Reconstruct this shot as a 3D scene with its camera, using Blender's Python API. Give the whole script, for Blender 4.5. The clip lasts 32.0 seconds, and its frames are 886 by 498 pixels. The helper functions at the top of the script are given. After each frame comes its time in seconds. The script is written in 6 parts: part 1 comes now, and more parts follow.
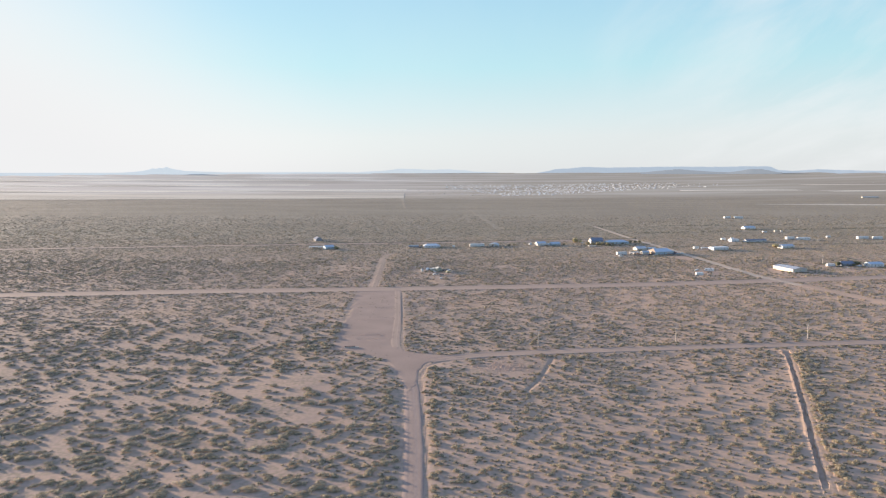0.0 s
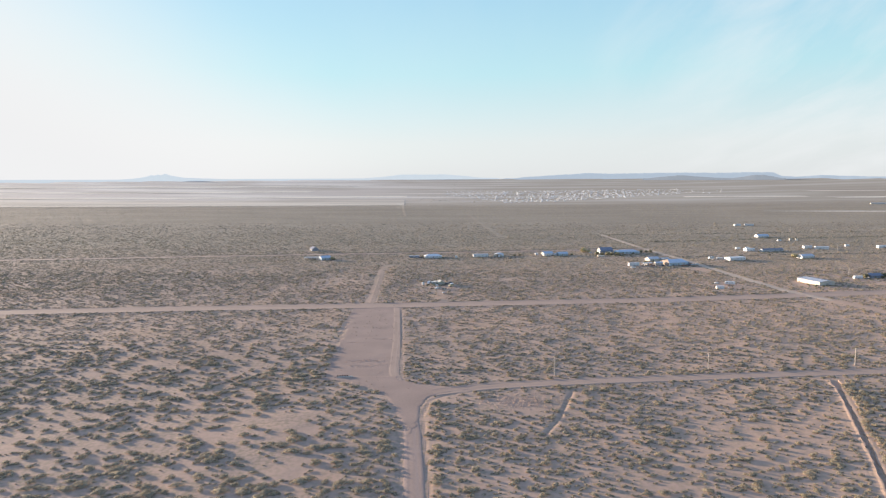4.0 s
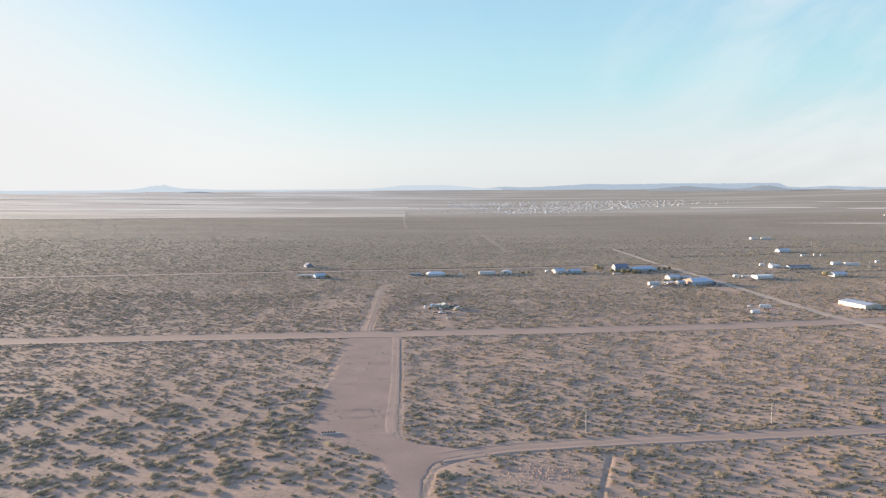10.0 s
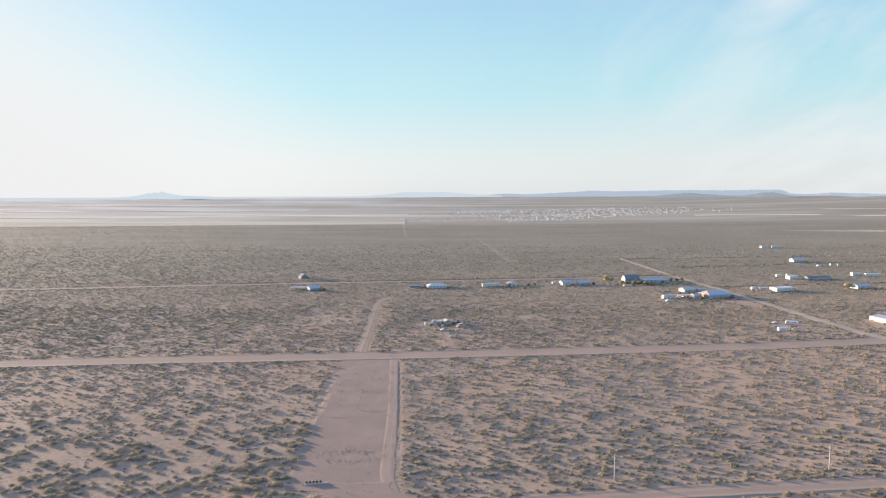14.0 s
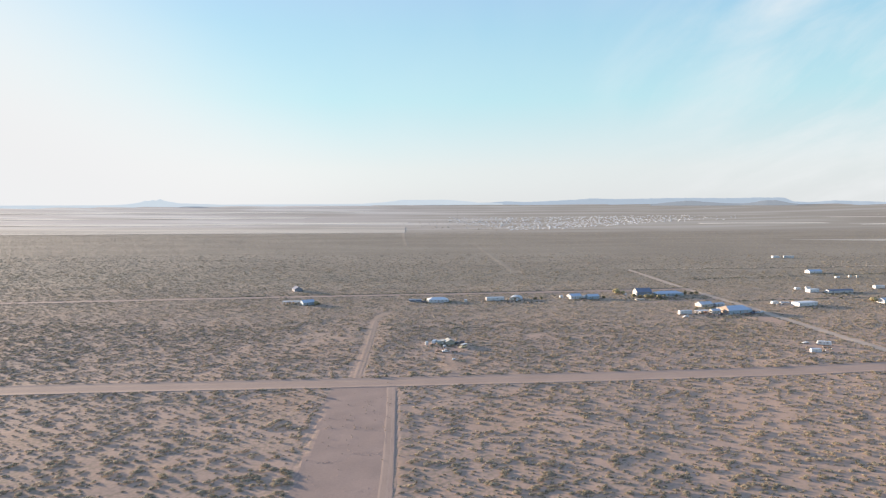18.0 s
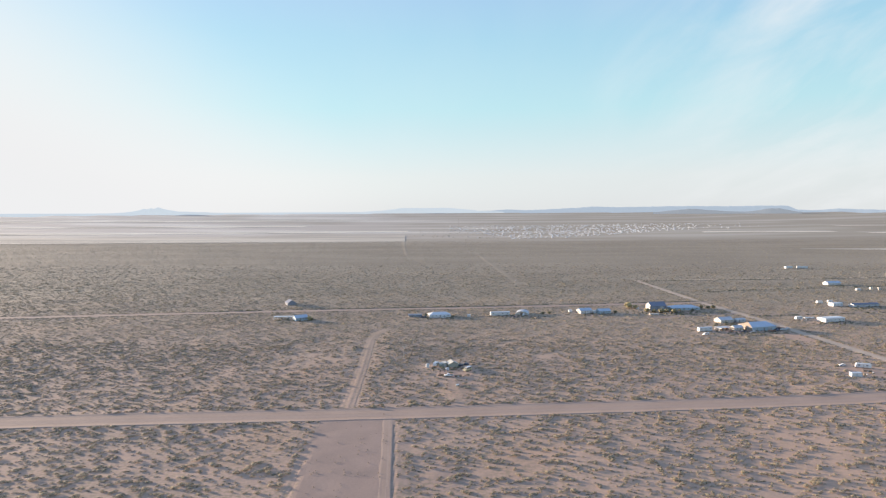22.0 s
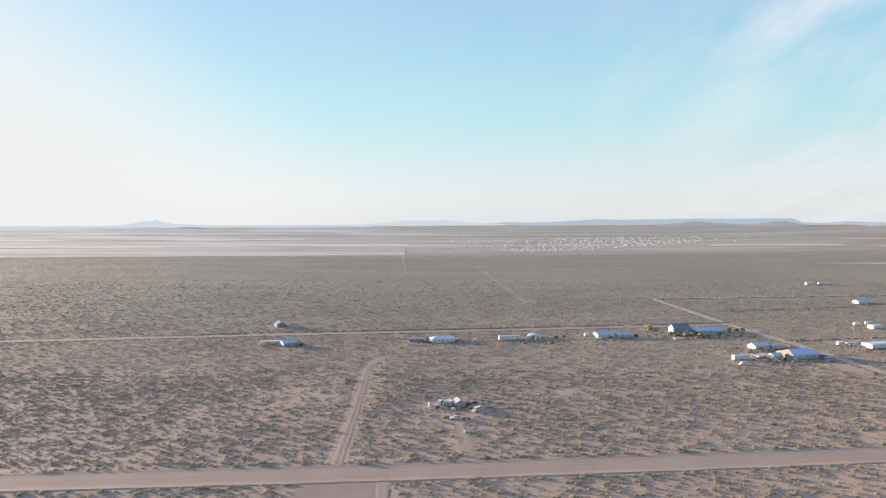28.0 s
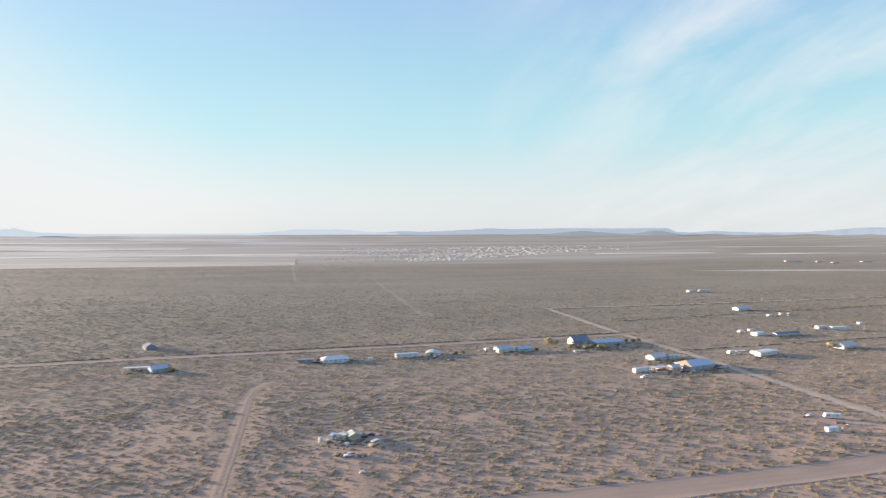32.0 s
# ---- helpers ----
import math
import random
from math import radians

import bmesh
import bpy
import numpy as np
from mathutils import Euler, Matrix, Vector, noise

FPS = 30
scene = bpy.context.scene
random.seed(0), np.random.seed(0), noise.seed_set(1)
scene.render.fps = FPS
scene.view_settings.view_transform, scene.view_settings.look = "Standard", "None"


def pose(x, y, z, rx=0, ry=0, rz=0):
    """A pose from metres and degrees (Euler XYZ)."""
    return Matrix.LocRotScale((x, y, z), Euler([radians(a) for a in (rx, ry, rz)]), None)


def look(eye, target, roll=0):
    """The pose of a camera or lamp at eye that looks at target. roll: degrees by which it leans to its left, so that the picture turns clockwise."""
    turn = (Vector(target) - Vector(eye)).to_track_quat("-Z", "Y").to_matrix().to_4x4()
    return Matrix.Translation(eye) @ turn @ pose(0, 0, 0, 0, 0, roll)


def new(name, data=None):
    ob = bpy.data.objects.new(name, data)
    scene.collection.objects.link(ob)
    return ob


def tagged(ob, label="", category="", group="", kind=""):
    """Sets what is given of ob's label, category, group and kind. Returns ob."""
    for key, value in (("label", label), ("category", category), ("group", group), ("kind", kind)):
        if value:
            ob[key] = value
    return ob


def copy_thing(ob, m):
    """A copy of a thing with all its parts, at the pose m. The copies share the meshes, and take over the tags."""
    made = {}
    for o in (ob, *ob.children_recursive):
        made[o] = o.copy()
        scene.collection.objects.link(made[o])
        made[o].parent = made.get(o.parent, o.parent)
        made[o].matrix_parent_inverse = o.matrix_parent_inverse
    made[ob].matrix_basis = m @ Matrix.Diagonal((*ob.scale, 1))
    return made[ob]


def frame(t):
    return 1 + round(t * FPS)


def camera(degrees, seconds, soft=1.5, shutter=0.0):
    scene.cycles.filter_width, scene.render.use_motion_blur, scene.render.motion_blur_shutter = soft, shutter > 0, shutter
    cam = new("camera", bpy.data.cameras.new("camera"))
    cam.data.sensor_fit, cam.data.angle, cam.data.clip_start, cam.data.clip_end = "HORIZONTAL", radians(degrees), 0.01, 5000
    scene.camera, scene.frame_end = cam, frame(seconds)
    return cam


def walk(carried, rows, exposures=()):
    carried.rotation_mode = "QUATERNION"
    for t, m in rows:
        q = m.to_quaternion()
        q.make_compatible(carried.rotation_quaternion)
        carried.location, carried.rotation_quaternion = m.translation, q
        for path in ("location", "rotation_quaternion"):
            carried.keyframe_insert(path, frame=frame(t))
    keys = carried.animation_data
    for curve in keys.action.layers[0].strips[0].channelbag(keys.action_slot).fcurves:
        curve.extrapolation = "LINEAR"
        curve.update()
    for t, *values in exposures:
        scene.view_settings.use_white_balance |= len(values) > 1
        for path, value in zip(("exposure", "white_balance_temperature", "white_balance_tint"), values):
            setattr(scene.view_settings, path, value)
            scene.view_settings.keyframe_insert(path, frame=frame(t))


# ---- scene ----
# ---------------------------------------------------------------- camera
cam = camera(68.41, 32.0, soft=1.25, shutter=0.5)

# seconds, x, y, z, heading to the right, tilt up, lean to the left
PATH = [
    (0.0, 0.00, 0.00, 100.00, 0.001, -6.875, -0.099),
    (3.0, -1.36, 31.04, 100.31, -0.008, -6.468, -0.186),
    (6.0, -2.79, 60.06, 101.03, -0.122, -6.030, -0.175),
    (9.0, -4.05, 89.22, 101.68, -0.149, -5.557, -0.194),
    (13.0, -5.86, 127.86, 102.29, -0.133, -4.968, -0.223),
    (16.5, -7.14, 162.14, 102.98, -0.138, -4.394, -0.199),
    (19.0, -8.42, 187.59, 103.86, -0.117, -3.977, -0.203),
    (23.0, -9.61, 227.33, 104.24, -0.173, -3.254, -0.201),
    (25.5, -10.73, 251.33, 104.54, -0.207, -2.792, -0.195),
    (28.0, -12.32, 275.95, 105.27, -0.176, -2.351, -0.188),
    (30.0, -12.90, 294.73, 105.71, -0.228, -1.959, -0.202),
    (30.5, -12.79, 299.31, 105.86, -0.178, -1.868, -0.208),
    (31.0, -12.64, 303.87, 106.03, 1.440, -1.772, -0.182),
    (31.5, -12.46, 308.43, 106.21, 4.650, -1.675, -0.145),
    (32.0, -12.26, 312.97, 106.39, 9.216, -1.597, -0.062),
]


def aim(x, y, z, heading, tilt, lean):
    h, p = radians(heading), radians(tilt)
    way = Vector((math.sin(h) * math.cos(p), math.cos(h) * math.cos(p), math.sin(p)))
    eye = Vector((x, y, z))
    return look(eye, eye + way * 100, lean)


walk(cam, [(r[0], aim(*r[1:])) for r in PATH], exposures=[(0.0, 1.46), (32.0, 1.44)])

# ---------------------------------------------------------------- light
SUN_AZ = -59.0      # degrees to the right of the flight line
SUN_EL = 6.1
az, el = radians(SUN_AZ), radians(SUN_EL)
sun_way = Vector((math.sin(az) * math.cos(el), math.cos(az) * math.cos(el), math.sin(el)))

sun = new("sun", bpy.data.lights.new("sun", "SUN"))
sun.data.energy, sun.data.angle, sun.data.color = 4.8, radians(0.6), (1.0, 0.80, 0.62)
sun.matrix_basis = look(sun_way * 900 + Vector((0, 300, 0)), (0, 300, 0))

world = bpy.data.worlds.new("sky")
scene.world = world
world.use_nodes = True
wn, wl = world.node_tree.nodes, world.node_tree.links
wn.clear()
w_out = wn.new("ShaderNodeOutputWorld")
w_bg = wn.new("ShaderNodeBackground")
w_sky = wn.new("ShaderNodeTexSky")
w_sky.sky_type, w_sky.sun_disc = "NISHITA", False
w_sky.sun_elevation, w_sky.sun_rotation = el, az % (2 * math.pi)
w_sky.air_density, w_sky.dust_density, w_sky.ozone_density, w_sky.altitude = 1.0, 4.0, 1.5, 1300
# thin cirrus drawn out by the wind
w_co = wn.new("ShaderNodeTexCoord")
w_sep = wn.new("ShaderNodeSeparateXYZ")
w_add = wn.new("ShaderNodeMath")
w_add.operation, w_add.inputs[1].default_value = "ADD", 0.22
w_dx = wn.new("ShaderNodeMath")
w_dy = wn.new("ShaderNodeMath")
w_dx.operation = w_dy.operation = "DIVIDE"
w_com = wn.new("ShaderNodeCombineXYZ")
w_map = wn.new("ShaderNodeMapping")
w_map.inputs["Rotation"].default_value = (0, 0, radians(12))
w_map.inputs["Scale"].default_value = (2.4, 0.8, 1.0)
w_map.inputs["Location"].default_value = (2.1, 0.7, 0.0)
w_noise = wn.new("ShaderNodeTexNoise")
w_noise.inputs["Scale"].default_value = 1.15
w_noise.inputs["Detail"].default_value = 7.0
w_noise.inputs["Roughness"].default_value = 0.58
w_noise.inputs["Distortion"].default_value = 0.5
w_ramp = wn.new("ShaderNodeMapRange")
w_ramp.inputs["From Min"].default_value, w_ramp.inputs["From Max"].default_value = 0.38, 0.70
w_ramp.inputs["To Min"].default_value, w_ramp.inputs["To Max"].default_value = 0.0, 0.64
w_mix = wn.new("ShaderNodeMix")
w_mix.data_type = "RGBA"
w_mix.inputs[7].default_value = (3.0, 3.05, 3.1, 1)
wl.new(w_co.outputs["Generated"], w_sep.inputs[0])
wl.new(w_sep.outputs["Z"], w_add.inputs[0])
for axis, node in (("X", w_dx), ("Y", w_dy)):
    wl.new(w_sep.outputs[axis], node.inputs[0])
    wl.new(w_add.outputs[0], node.inputs[1])
    wl.new(node.outputs[0], w_com.inputs[axis])
wl.new(w_com.outputs[0], w_map.inputs["Vector"])
wl.new(w_map.outputs[0], w_noise.inputs["Vector"])
wl.new(w_noise.outputs["Fac"], w_ramp.inputs["Value"])
w_dot = wn.new("ShaderNodeVectorMath")
w_dot.operation, w_dot.inputs[1].default_value = "DOT_PRODUCT", (0.57, 0.785, 0.24)
w_side = wn.new("ShaderNodeMapRange")
w_side.inputs["From Min"].default_value, w_side.inputs["From Max"].default_value = 0.91, 0.993
w_side.inputs["To Min"].default_value, w_side.inputs["To Max"].default_value = 0.08, 1.0
w_thick = wn.new("ShaderNodeMath")
w_thick.operation = "MULTIPLY"
wl.new(w_co.outputs["Generated"], w_dot.inputs[0])
wl.new(w_dot.outputs["Value"], w_side.inputs["Value"])
wl.new(w_side.outputs[0], w_thick.inputs[0])
wl.new(w_ramp.outputs[0], w_thick.inputs[1])
wl.new(w_thick.outputs[0], w_mix.inputs[0])
# high thin haze: white towards the horizon, pale blue overhead
w_veil = wn.new("ShaderNodeValToRGB")
w_veil.color_ramp.elements[0].position, w_veil.color_ramp.elements[0].color = 0.0, (0.87, 0.90, 0.90, 1)
w_veil.color_ramp.elements[1].position, w_veil.color_ramp.elements[1].color = 1.0, (0.22, 0.42, 0.92, 1)
for where, shade in ((0.05, (0.84, 0.905, 0.91, 1)), (0.15, (0.535, 0.872, 0.95, 1)), (0.25, (0.40, 0.755, 0.955, 1)), (0.38, (0.35, 0.59, 1.0, 1)), (0.6, (0.27, 0.49, 1.0, 1))):
    w_veil.color_ramp.elements.new(where).color = shade
w_grey = wn.new("ShaderNodeHueSaturation")
w_grey.inputs["Saturation"].default_value = 0.35
w_part = wn.new("ShaderNodeMapRange")
w_part.inputs["From Min"].default_value, w_part.inputs["From Max"].default_value = 0.0, 0.5
w_part.inputs["To Min"].default_value, w_part.inputs["To Max"].default_value = 0.88, 0.68
w_gain = wn.new("ShaderNodeVectorMath")
w_gain.operation, w_gain.inputs[1].default_value = "MULTIPLY", (3.15, 3.15, 3.2)
w_haze = wn.new("ShaderNodeMix")
w_haze.data_type = "RGBA"
wl.new(w_sep.outputs["Z"], w_veil.inputs[0])
wl.new(w_sep.outputs["Z"], w_part.inputs["Value"])
wl.new(w_veil.outputs[0], w_gain.inputs[0])
wl.new(w_part.outputs[0], w_haze.inputs[0])
wl.new(w_sky.outputs[0], w_grey.inputs["Color"])
wl.new(w_grey.outputs[0], w_haze.inputs[6])
wl.new(w_gain.outputs[0], w_haze.inputs[7])
wl.new(w_haze.outputs[2], w_mix.inputs[6])
# the bright aureole of dusty air round the low sun
w_near = wn.new("ShaderNodeVectorMath")
w_near.operation, w_near.inputs[1].default_value = "DOT_PRODUCT", (math.sin(az) * math.cos(el), math.cos(az) * math.cos(el), math.sin(el))
w_glow = wn.new("ShaderNodeMapRange")
w_glow.interpolation_type = "SMOOTHSTEP"
w_glow.inputs["From Min"].default_value, w_glow.inputs["From Max"].default_value = 0.53, 0.86
w_glow.inputs["To Min"].default_value, w_glow.inputs["To Max"].default_value = 0.0, 1.0
w_aure = wn.new("ShaderNodeMix")
w_aure.data_type = "RGBA"
w_aure.inputs[7].default_value = (2.93, 2.93, 2.96, 1)
wl.new(w_co.outputs["Generated"], w_near.inputs[0])
w_low = wn.new("ShaderNodeMath")
w_low.operation, w_low.inputs[1].default_value = "MULTIPLY_ADD", -0.8
wl.new(w_sep.outputs["Z"], w_low.inputs[0])
wl.new(w_near.outputs["Value"], w_low.inputs[2])
wl.new(w_low.outputs[0], w_glow.inputs["Value"])
wl.new(w_glow.outputs[0], w_aure.inputs[0])
wl.new(w_mix.outputs[2], w_aure.inputs[6])
wl.new(w_aure.outputs[2], w_bg.inputs["Color"])
w_bg.inputs["Strength"].default_value = 0.109
wl.new(w_bg.outputs[0], w_out.inputs[0])


# ---------------------------------------------------------------- materials
def material(name, dark, light, scale=1.0, rough=0.9, metal=0.0, detail_scale=None, spread=(0.3, 0.7), bump=0.0,
             bump_scale=None, island=0.0, each=0.0, spec=0.3, stretch=None):
    """Two tones mixed by a coarse and a fine noise; island and each vary the brightness from piece to piece."""
    m = bpy.data.materials.new(name)
    m.use_nodes = True
    n, l = m.node_tree.nodes, m.node_tree.links
    b = n["Principled BSDF"]
    b.inputs["Roughness"].default_value, b.inputs["Metallic"].default_value = rough, metal
    b.inputs["Specular IOR Level"].default_value = spec
    co = n.new("ShaderNodeTexCoord")
    big, fine, both = n.new("ShaderNodeTexNoise"), n.new("ShaderNodeTexNoise"), n.new("ShaderNodeMath")
    big.inputs["Scale"].default_value, big.inputs["Detail"].default_value = scale, 4
    fine.inputs["Scale"].default_value, fine.inputs["Detail"].default_value = detail_scale or scale * 9, 3
    both.operation = "MULTIPLY_ADD"
    both.inputs[1].default_value = 0.35
    half = n.new("ShaderNodeMath")
    half.operation, half.inputs[1].default_value = "MULTIPLY", 0.65
    rng = n.new("ShaderNodeMapRange")
    rng.inputs["From Min"].default_value, rng.inputs["From Max"].default_value = spread
    mix = n.new("ShaderNodeMix")
    mix.data_type = "RGBA"
    mix.inputs[6].default_value, mix.inputs[7].default_value = (*dark, 1), (*light, 1)
    where = co.outputs["Object"]
    if stretch:
        along = n.new("ShaderNodeMapping")
        along.inputs["Scale"].default_value = stretch
        l.new(where, along.inputs["Vector"])
        where = along.outputs[0]
    for t in (big, fine):
        l.new(where, t.inputs["Vector"])
    l.new(big.outputs["Fac"], half.inputs[0])
    l.new(fine.outputs["Fac"], both.inputs[0])
    l.new(half.outputs[0], both.inputs[2])
    l.new(both.outputs[0], rng.inputs["Value"])
    l.new(rng.outputs[0], mix.inputs[0])
    out = mix.outputs[2]
    if island or each:
        src = n.new("ShaderNodeNewGeometry").outputs["Random Per Island"] if island else n.new("ShaderNodeObjectInfo").outputs["Random"]
        vr = n.new("ShaderNodeMapRange")
        amount = island or each
        vr.inputs["To Min"].default_value, vr.inputs["To Max"].default_value = 1 - amount, 1 + amount
        hsv = n.new("ShaderNodeHueSaturation")
        l.new(src, vr.inputs["Value"])
        l.new(vr.outputs[0], hsv.inputs["Value"])
        l.new(out, hsv.inputs["Color"])
        out = hsv.outputs[0]
    l.new(out, b.inputs["Base Color"])
    if bump:
        bn, bp = n.new("ShaderNodeTexNoise"), n.new("ShaderNodeBump")
        bn.inputs["Scale"].default_value, bn.inputs["Detail"].default_value = bump_scale or scale * 6, 4
        bp.inputs["Strength"].default_value, bp.inputs["Distance"].default_value = 1.0, bump
        l.new(co.outputs["Object"], bn.inputs["Vector"])
        l.new(bn.outputs["Fac"], bp.inputs["Height"])
        l.new(bp.outputs[0], b.inputs["Normal"])
    return m


def glass_material():
    m = bpy.data.materials.new("window_glass")
    m.use_nodes = True
    b = m.node_tree.nodes["Principled BSDF"]
    b.inputs["Base Color"].default_value = (0.20, 0.21, 0.22, 1)
    b.inputs["Roughness"].default_value = 0.06
    return m


def soft_leaves(m, up=0.65, lace=0.0):
    """Thin leaves at every angle: the clumps shade as a loose mass, not as hard facets."""
    n, l = m.node_tree.nodes, m.node_tree.links
    geo, add, nor = n.new("ShaderNodeNewGeometry"), n.new("ShaderNodeVectorMath"), n.new("ShaderNodeVectorMath")
    add.operation, add.inputs[1].default_value = "ADD", (0.0, 0.0, up)
    nor.operation = "NORMALIZE"
    l.new(geo.outputs["Normal"], add.inputs[0])
    l.new(add.outputs[0], nor.inputs[0])
    l.new(nor.outputs[0], n["Principled BSDF"].inputs["Normal"])
    if lace:
        co, holes, gap = n.new("ShaderNodeTexCoord"), n.new("ShaderNodeTexNoise"), n.new("ShaderNodeMapRange")
        holes.inputs["Scale"].default_value, holes.inputs["Detail"].default_value = lace, 2
        gap.inputs["From Min"].default_value, gap.inputs["From Max"].default_value = 0.42, 0.70
        gap.inputs["To Min"].default_value = 0.12
        l.new(co.outputs["Object"], holes.inputs["Vector"])
        l.new(holes.outputs["Fac"], gap.inputs["Value"])
        l.new(gap.outputs[0], n["Principled BSDF"].inputs["Alpha"])
    return m


GLASS = glass_material()
# leaf tones set lighter than real leaves, standing in for fill light and glare
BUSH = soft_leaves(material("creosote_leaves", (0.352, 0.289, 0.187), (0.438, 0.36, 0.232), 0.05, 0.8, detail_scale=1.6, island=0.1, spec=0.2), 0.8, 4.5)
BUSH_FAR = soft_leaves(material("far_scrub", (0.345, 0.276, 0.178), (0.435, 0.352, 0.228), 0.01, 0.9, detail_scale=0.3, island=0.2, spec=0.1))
TWIG = material("dry_twigs", (0.10, 0.075, 0.05), (0.22, 0.17, 0.12), 0.6, 0.9)
ROAD = material("graded_dirt", (0.315, 0.228, 0.178), (0.41, 0.292, 0.225), 0.06, 0.95, detail_scale=0.9, bump=0.05, bump_scale=1.2)
YARD_SOIL = material("trodden_soil", (0.42, 0.285, 0.205), (0.53, 0.355, 0.25), 0.08, 0.95, detail_scale=0.8, bump=0.03, bump_scale=1.0)
WHITE_METAL = material("white_metal", (0.60, 0.61, 0.60), (0.74, 0.74, 0.72), 0.4, 0.4, each=0.04)
CREAM = material("cream_siding", (0.48, 0.44, 0.37), (0.61, 0.57, 0.49), 0.5, 0.7)
GREY_ROOF = material("grey_roof", (0.46, 0.47, 0.48), (0.60, 0.61, 0.62), 0.3, 0.45, bump=0.01)
BLUE_ROOF = material("blue_metal_roof", (0.40, 0.47, 0.53), (0.52, 0.59, 0.65), 0.3, 0.35)
BLUE_WALL = material("blue_siding", (0.34, 0.43, 0.48), (0.46, 0.54, 0.58), 0.5, 0.7)
SLATE_WALL = material("slate_siding", (0.20, 0.225, 0.27), (0.29, 0.31, 0.35), 0.5, 0.8)
DARK_ROOF = material("dark_shingles", (0.16, 0.18, 0.23), (0.26, 0.28, 0.33), 0.6, 0.9)
TAN = material("tan_boards", (0.34, 0.255, 0.185), (0.45, 0.35, 0.265), 0.5, 0.8)
RUST = material("rusty_sheet", (0.24, 0.12, 0.06), (0.42, 0.25, 0.15), 0.5, 0.8)
WOOD = material("grey_wood", (0.16, 0.12, 0.09), (0.30, 0.24, 0.18), 1.2, 0.9)
POLE = material("pole_wood", (0.38, 0.33, 0.28), (0.50, 0.44, 0.37), 0.8, 0.9)
RUBBER = material("tyre_rubber", (0.05, 0.04, 0.035), (0.09, 0.075, 0.065), 4, 0.95, spec=0.1)
DARK_PAINT = material("dark_blue_paint", (0.03, 0.04, 0.08), (0.06, 0.08, 0.13), 1, 0.3)
WHITE_PAINT = material("white_paint", (0.70, 0.70, 0.68), (0.82, 0.82, 0.80), 1, 0.35)
YELLOW = material("yellow_paint", (0.58, 0.47, 0.26), (0.70, 0.60, 0.38), 1, 0.5)
GREY_BOARD = material("grey_green_boards", (0.33, 0.335, 0.28), (0.43, 0.43, 0.37), 0.6, 0.85)
CANVAS = material("grey_green_canvas", (0.44, 0.44, 0.385), (0.56, 0.555, 0.49), 0.5, 0.9)
STEEL = material("galvanised_steel", (0.40, 0.41, 0.42), (0.58, 0.59, 0.60), 1.5, 0.4, 0.6)
CLOD = material("soil_clods", (0.40, 0.28, 0.21), (0.54, 0.385, 0.285), 0.4, 0.95, island=0.2)
TREE_LEAF = material("yellow_green_leaves", (0.33, 0.27, 0.14), (0.48, 0.40, 0.21), 0.4, 0.85, island=0.35)
OLIVE_LEAF = material("pale_olive_leaves", (0.20, 0.175, 0.095), (0.34, 0.295, 0.165), 0.4, 0.85, island=0.3)
GREEN_LEAF = material("olive_leaves", (0.11, 0.105, 0.06), (0.21, 0.185, 0.10), 0.4, 0.85, island=0.35)
BARK = material("bark", (0.09, 0.07, 0.05), (0.18, 0.14, 0.10), 2, 0.95)
TOWN_WALL = material("town_walls", (0.62, 0.60, 0.56), (0.82, 0.80, 0.76), 0.02, 0.7, island=0.25)
PALE_FIELD = material("pale_dry_field", (0.47, 0.40, 0.30), (0.68, 0.585, 0.44), 0.006, 0.85, detail_scale=0.02, spec=0.2, spread=(0.40, 0.58), stretch=(0.15, 1.5, 1.0))
# pale bare ground, its light tone raised further to stand for glare
SALT = material("bleached_ground", (0.40, 0.34, 0.255), (0.86, 0.76, 0.58), 0.006, 0.85, detail_scale=0.02, spec=0.2, spread=(0.42, 0.56), stretch=(0.2, 1.6, 1.0))


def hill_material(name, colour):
    """Distant rock; kilometres of bright dusty air painted on as a pale glow."""
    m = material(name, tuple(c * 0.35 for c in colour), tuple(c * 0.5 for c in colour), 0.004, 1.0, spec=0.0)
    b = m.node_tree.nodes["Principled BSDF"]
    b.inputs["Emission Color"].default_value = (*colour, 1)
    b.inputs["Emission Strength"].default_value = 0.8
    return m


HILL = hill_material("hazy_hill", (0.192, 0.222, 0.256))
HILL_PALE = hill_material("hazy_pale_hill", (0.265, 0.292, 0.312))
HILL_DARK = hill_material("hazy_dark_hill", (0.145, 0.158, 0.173))


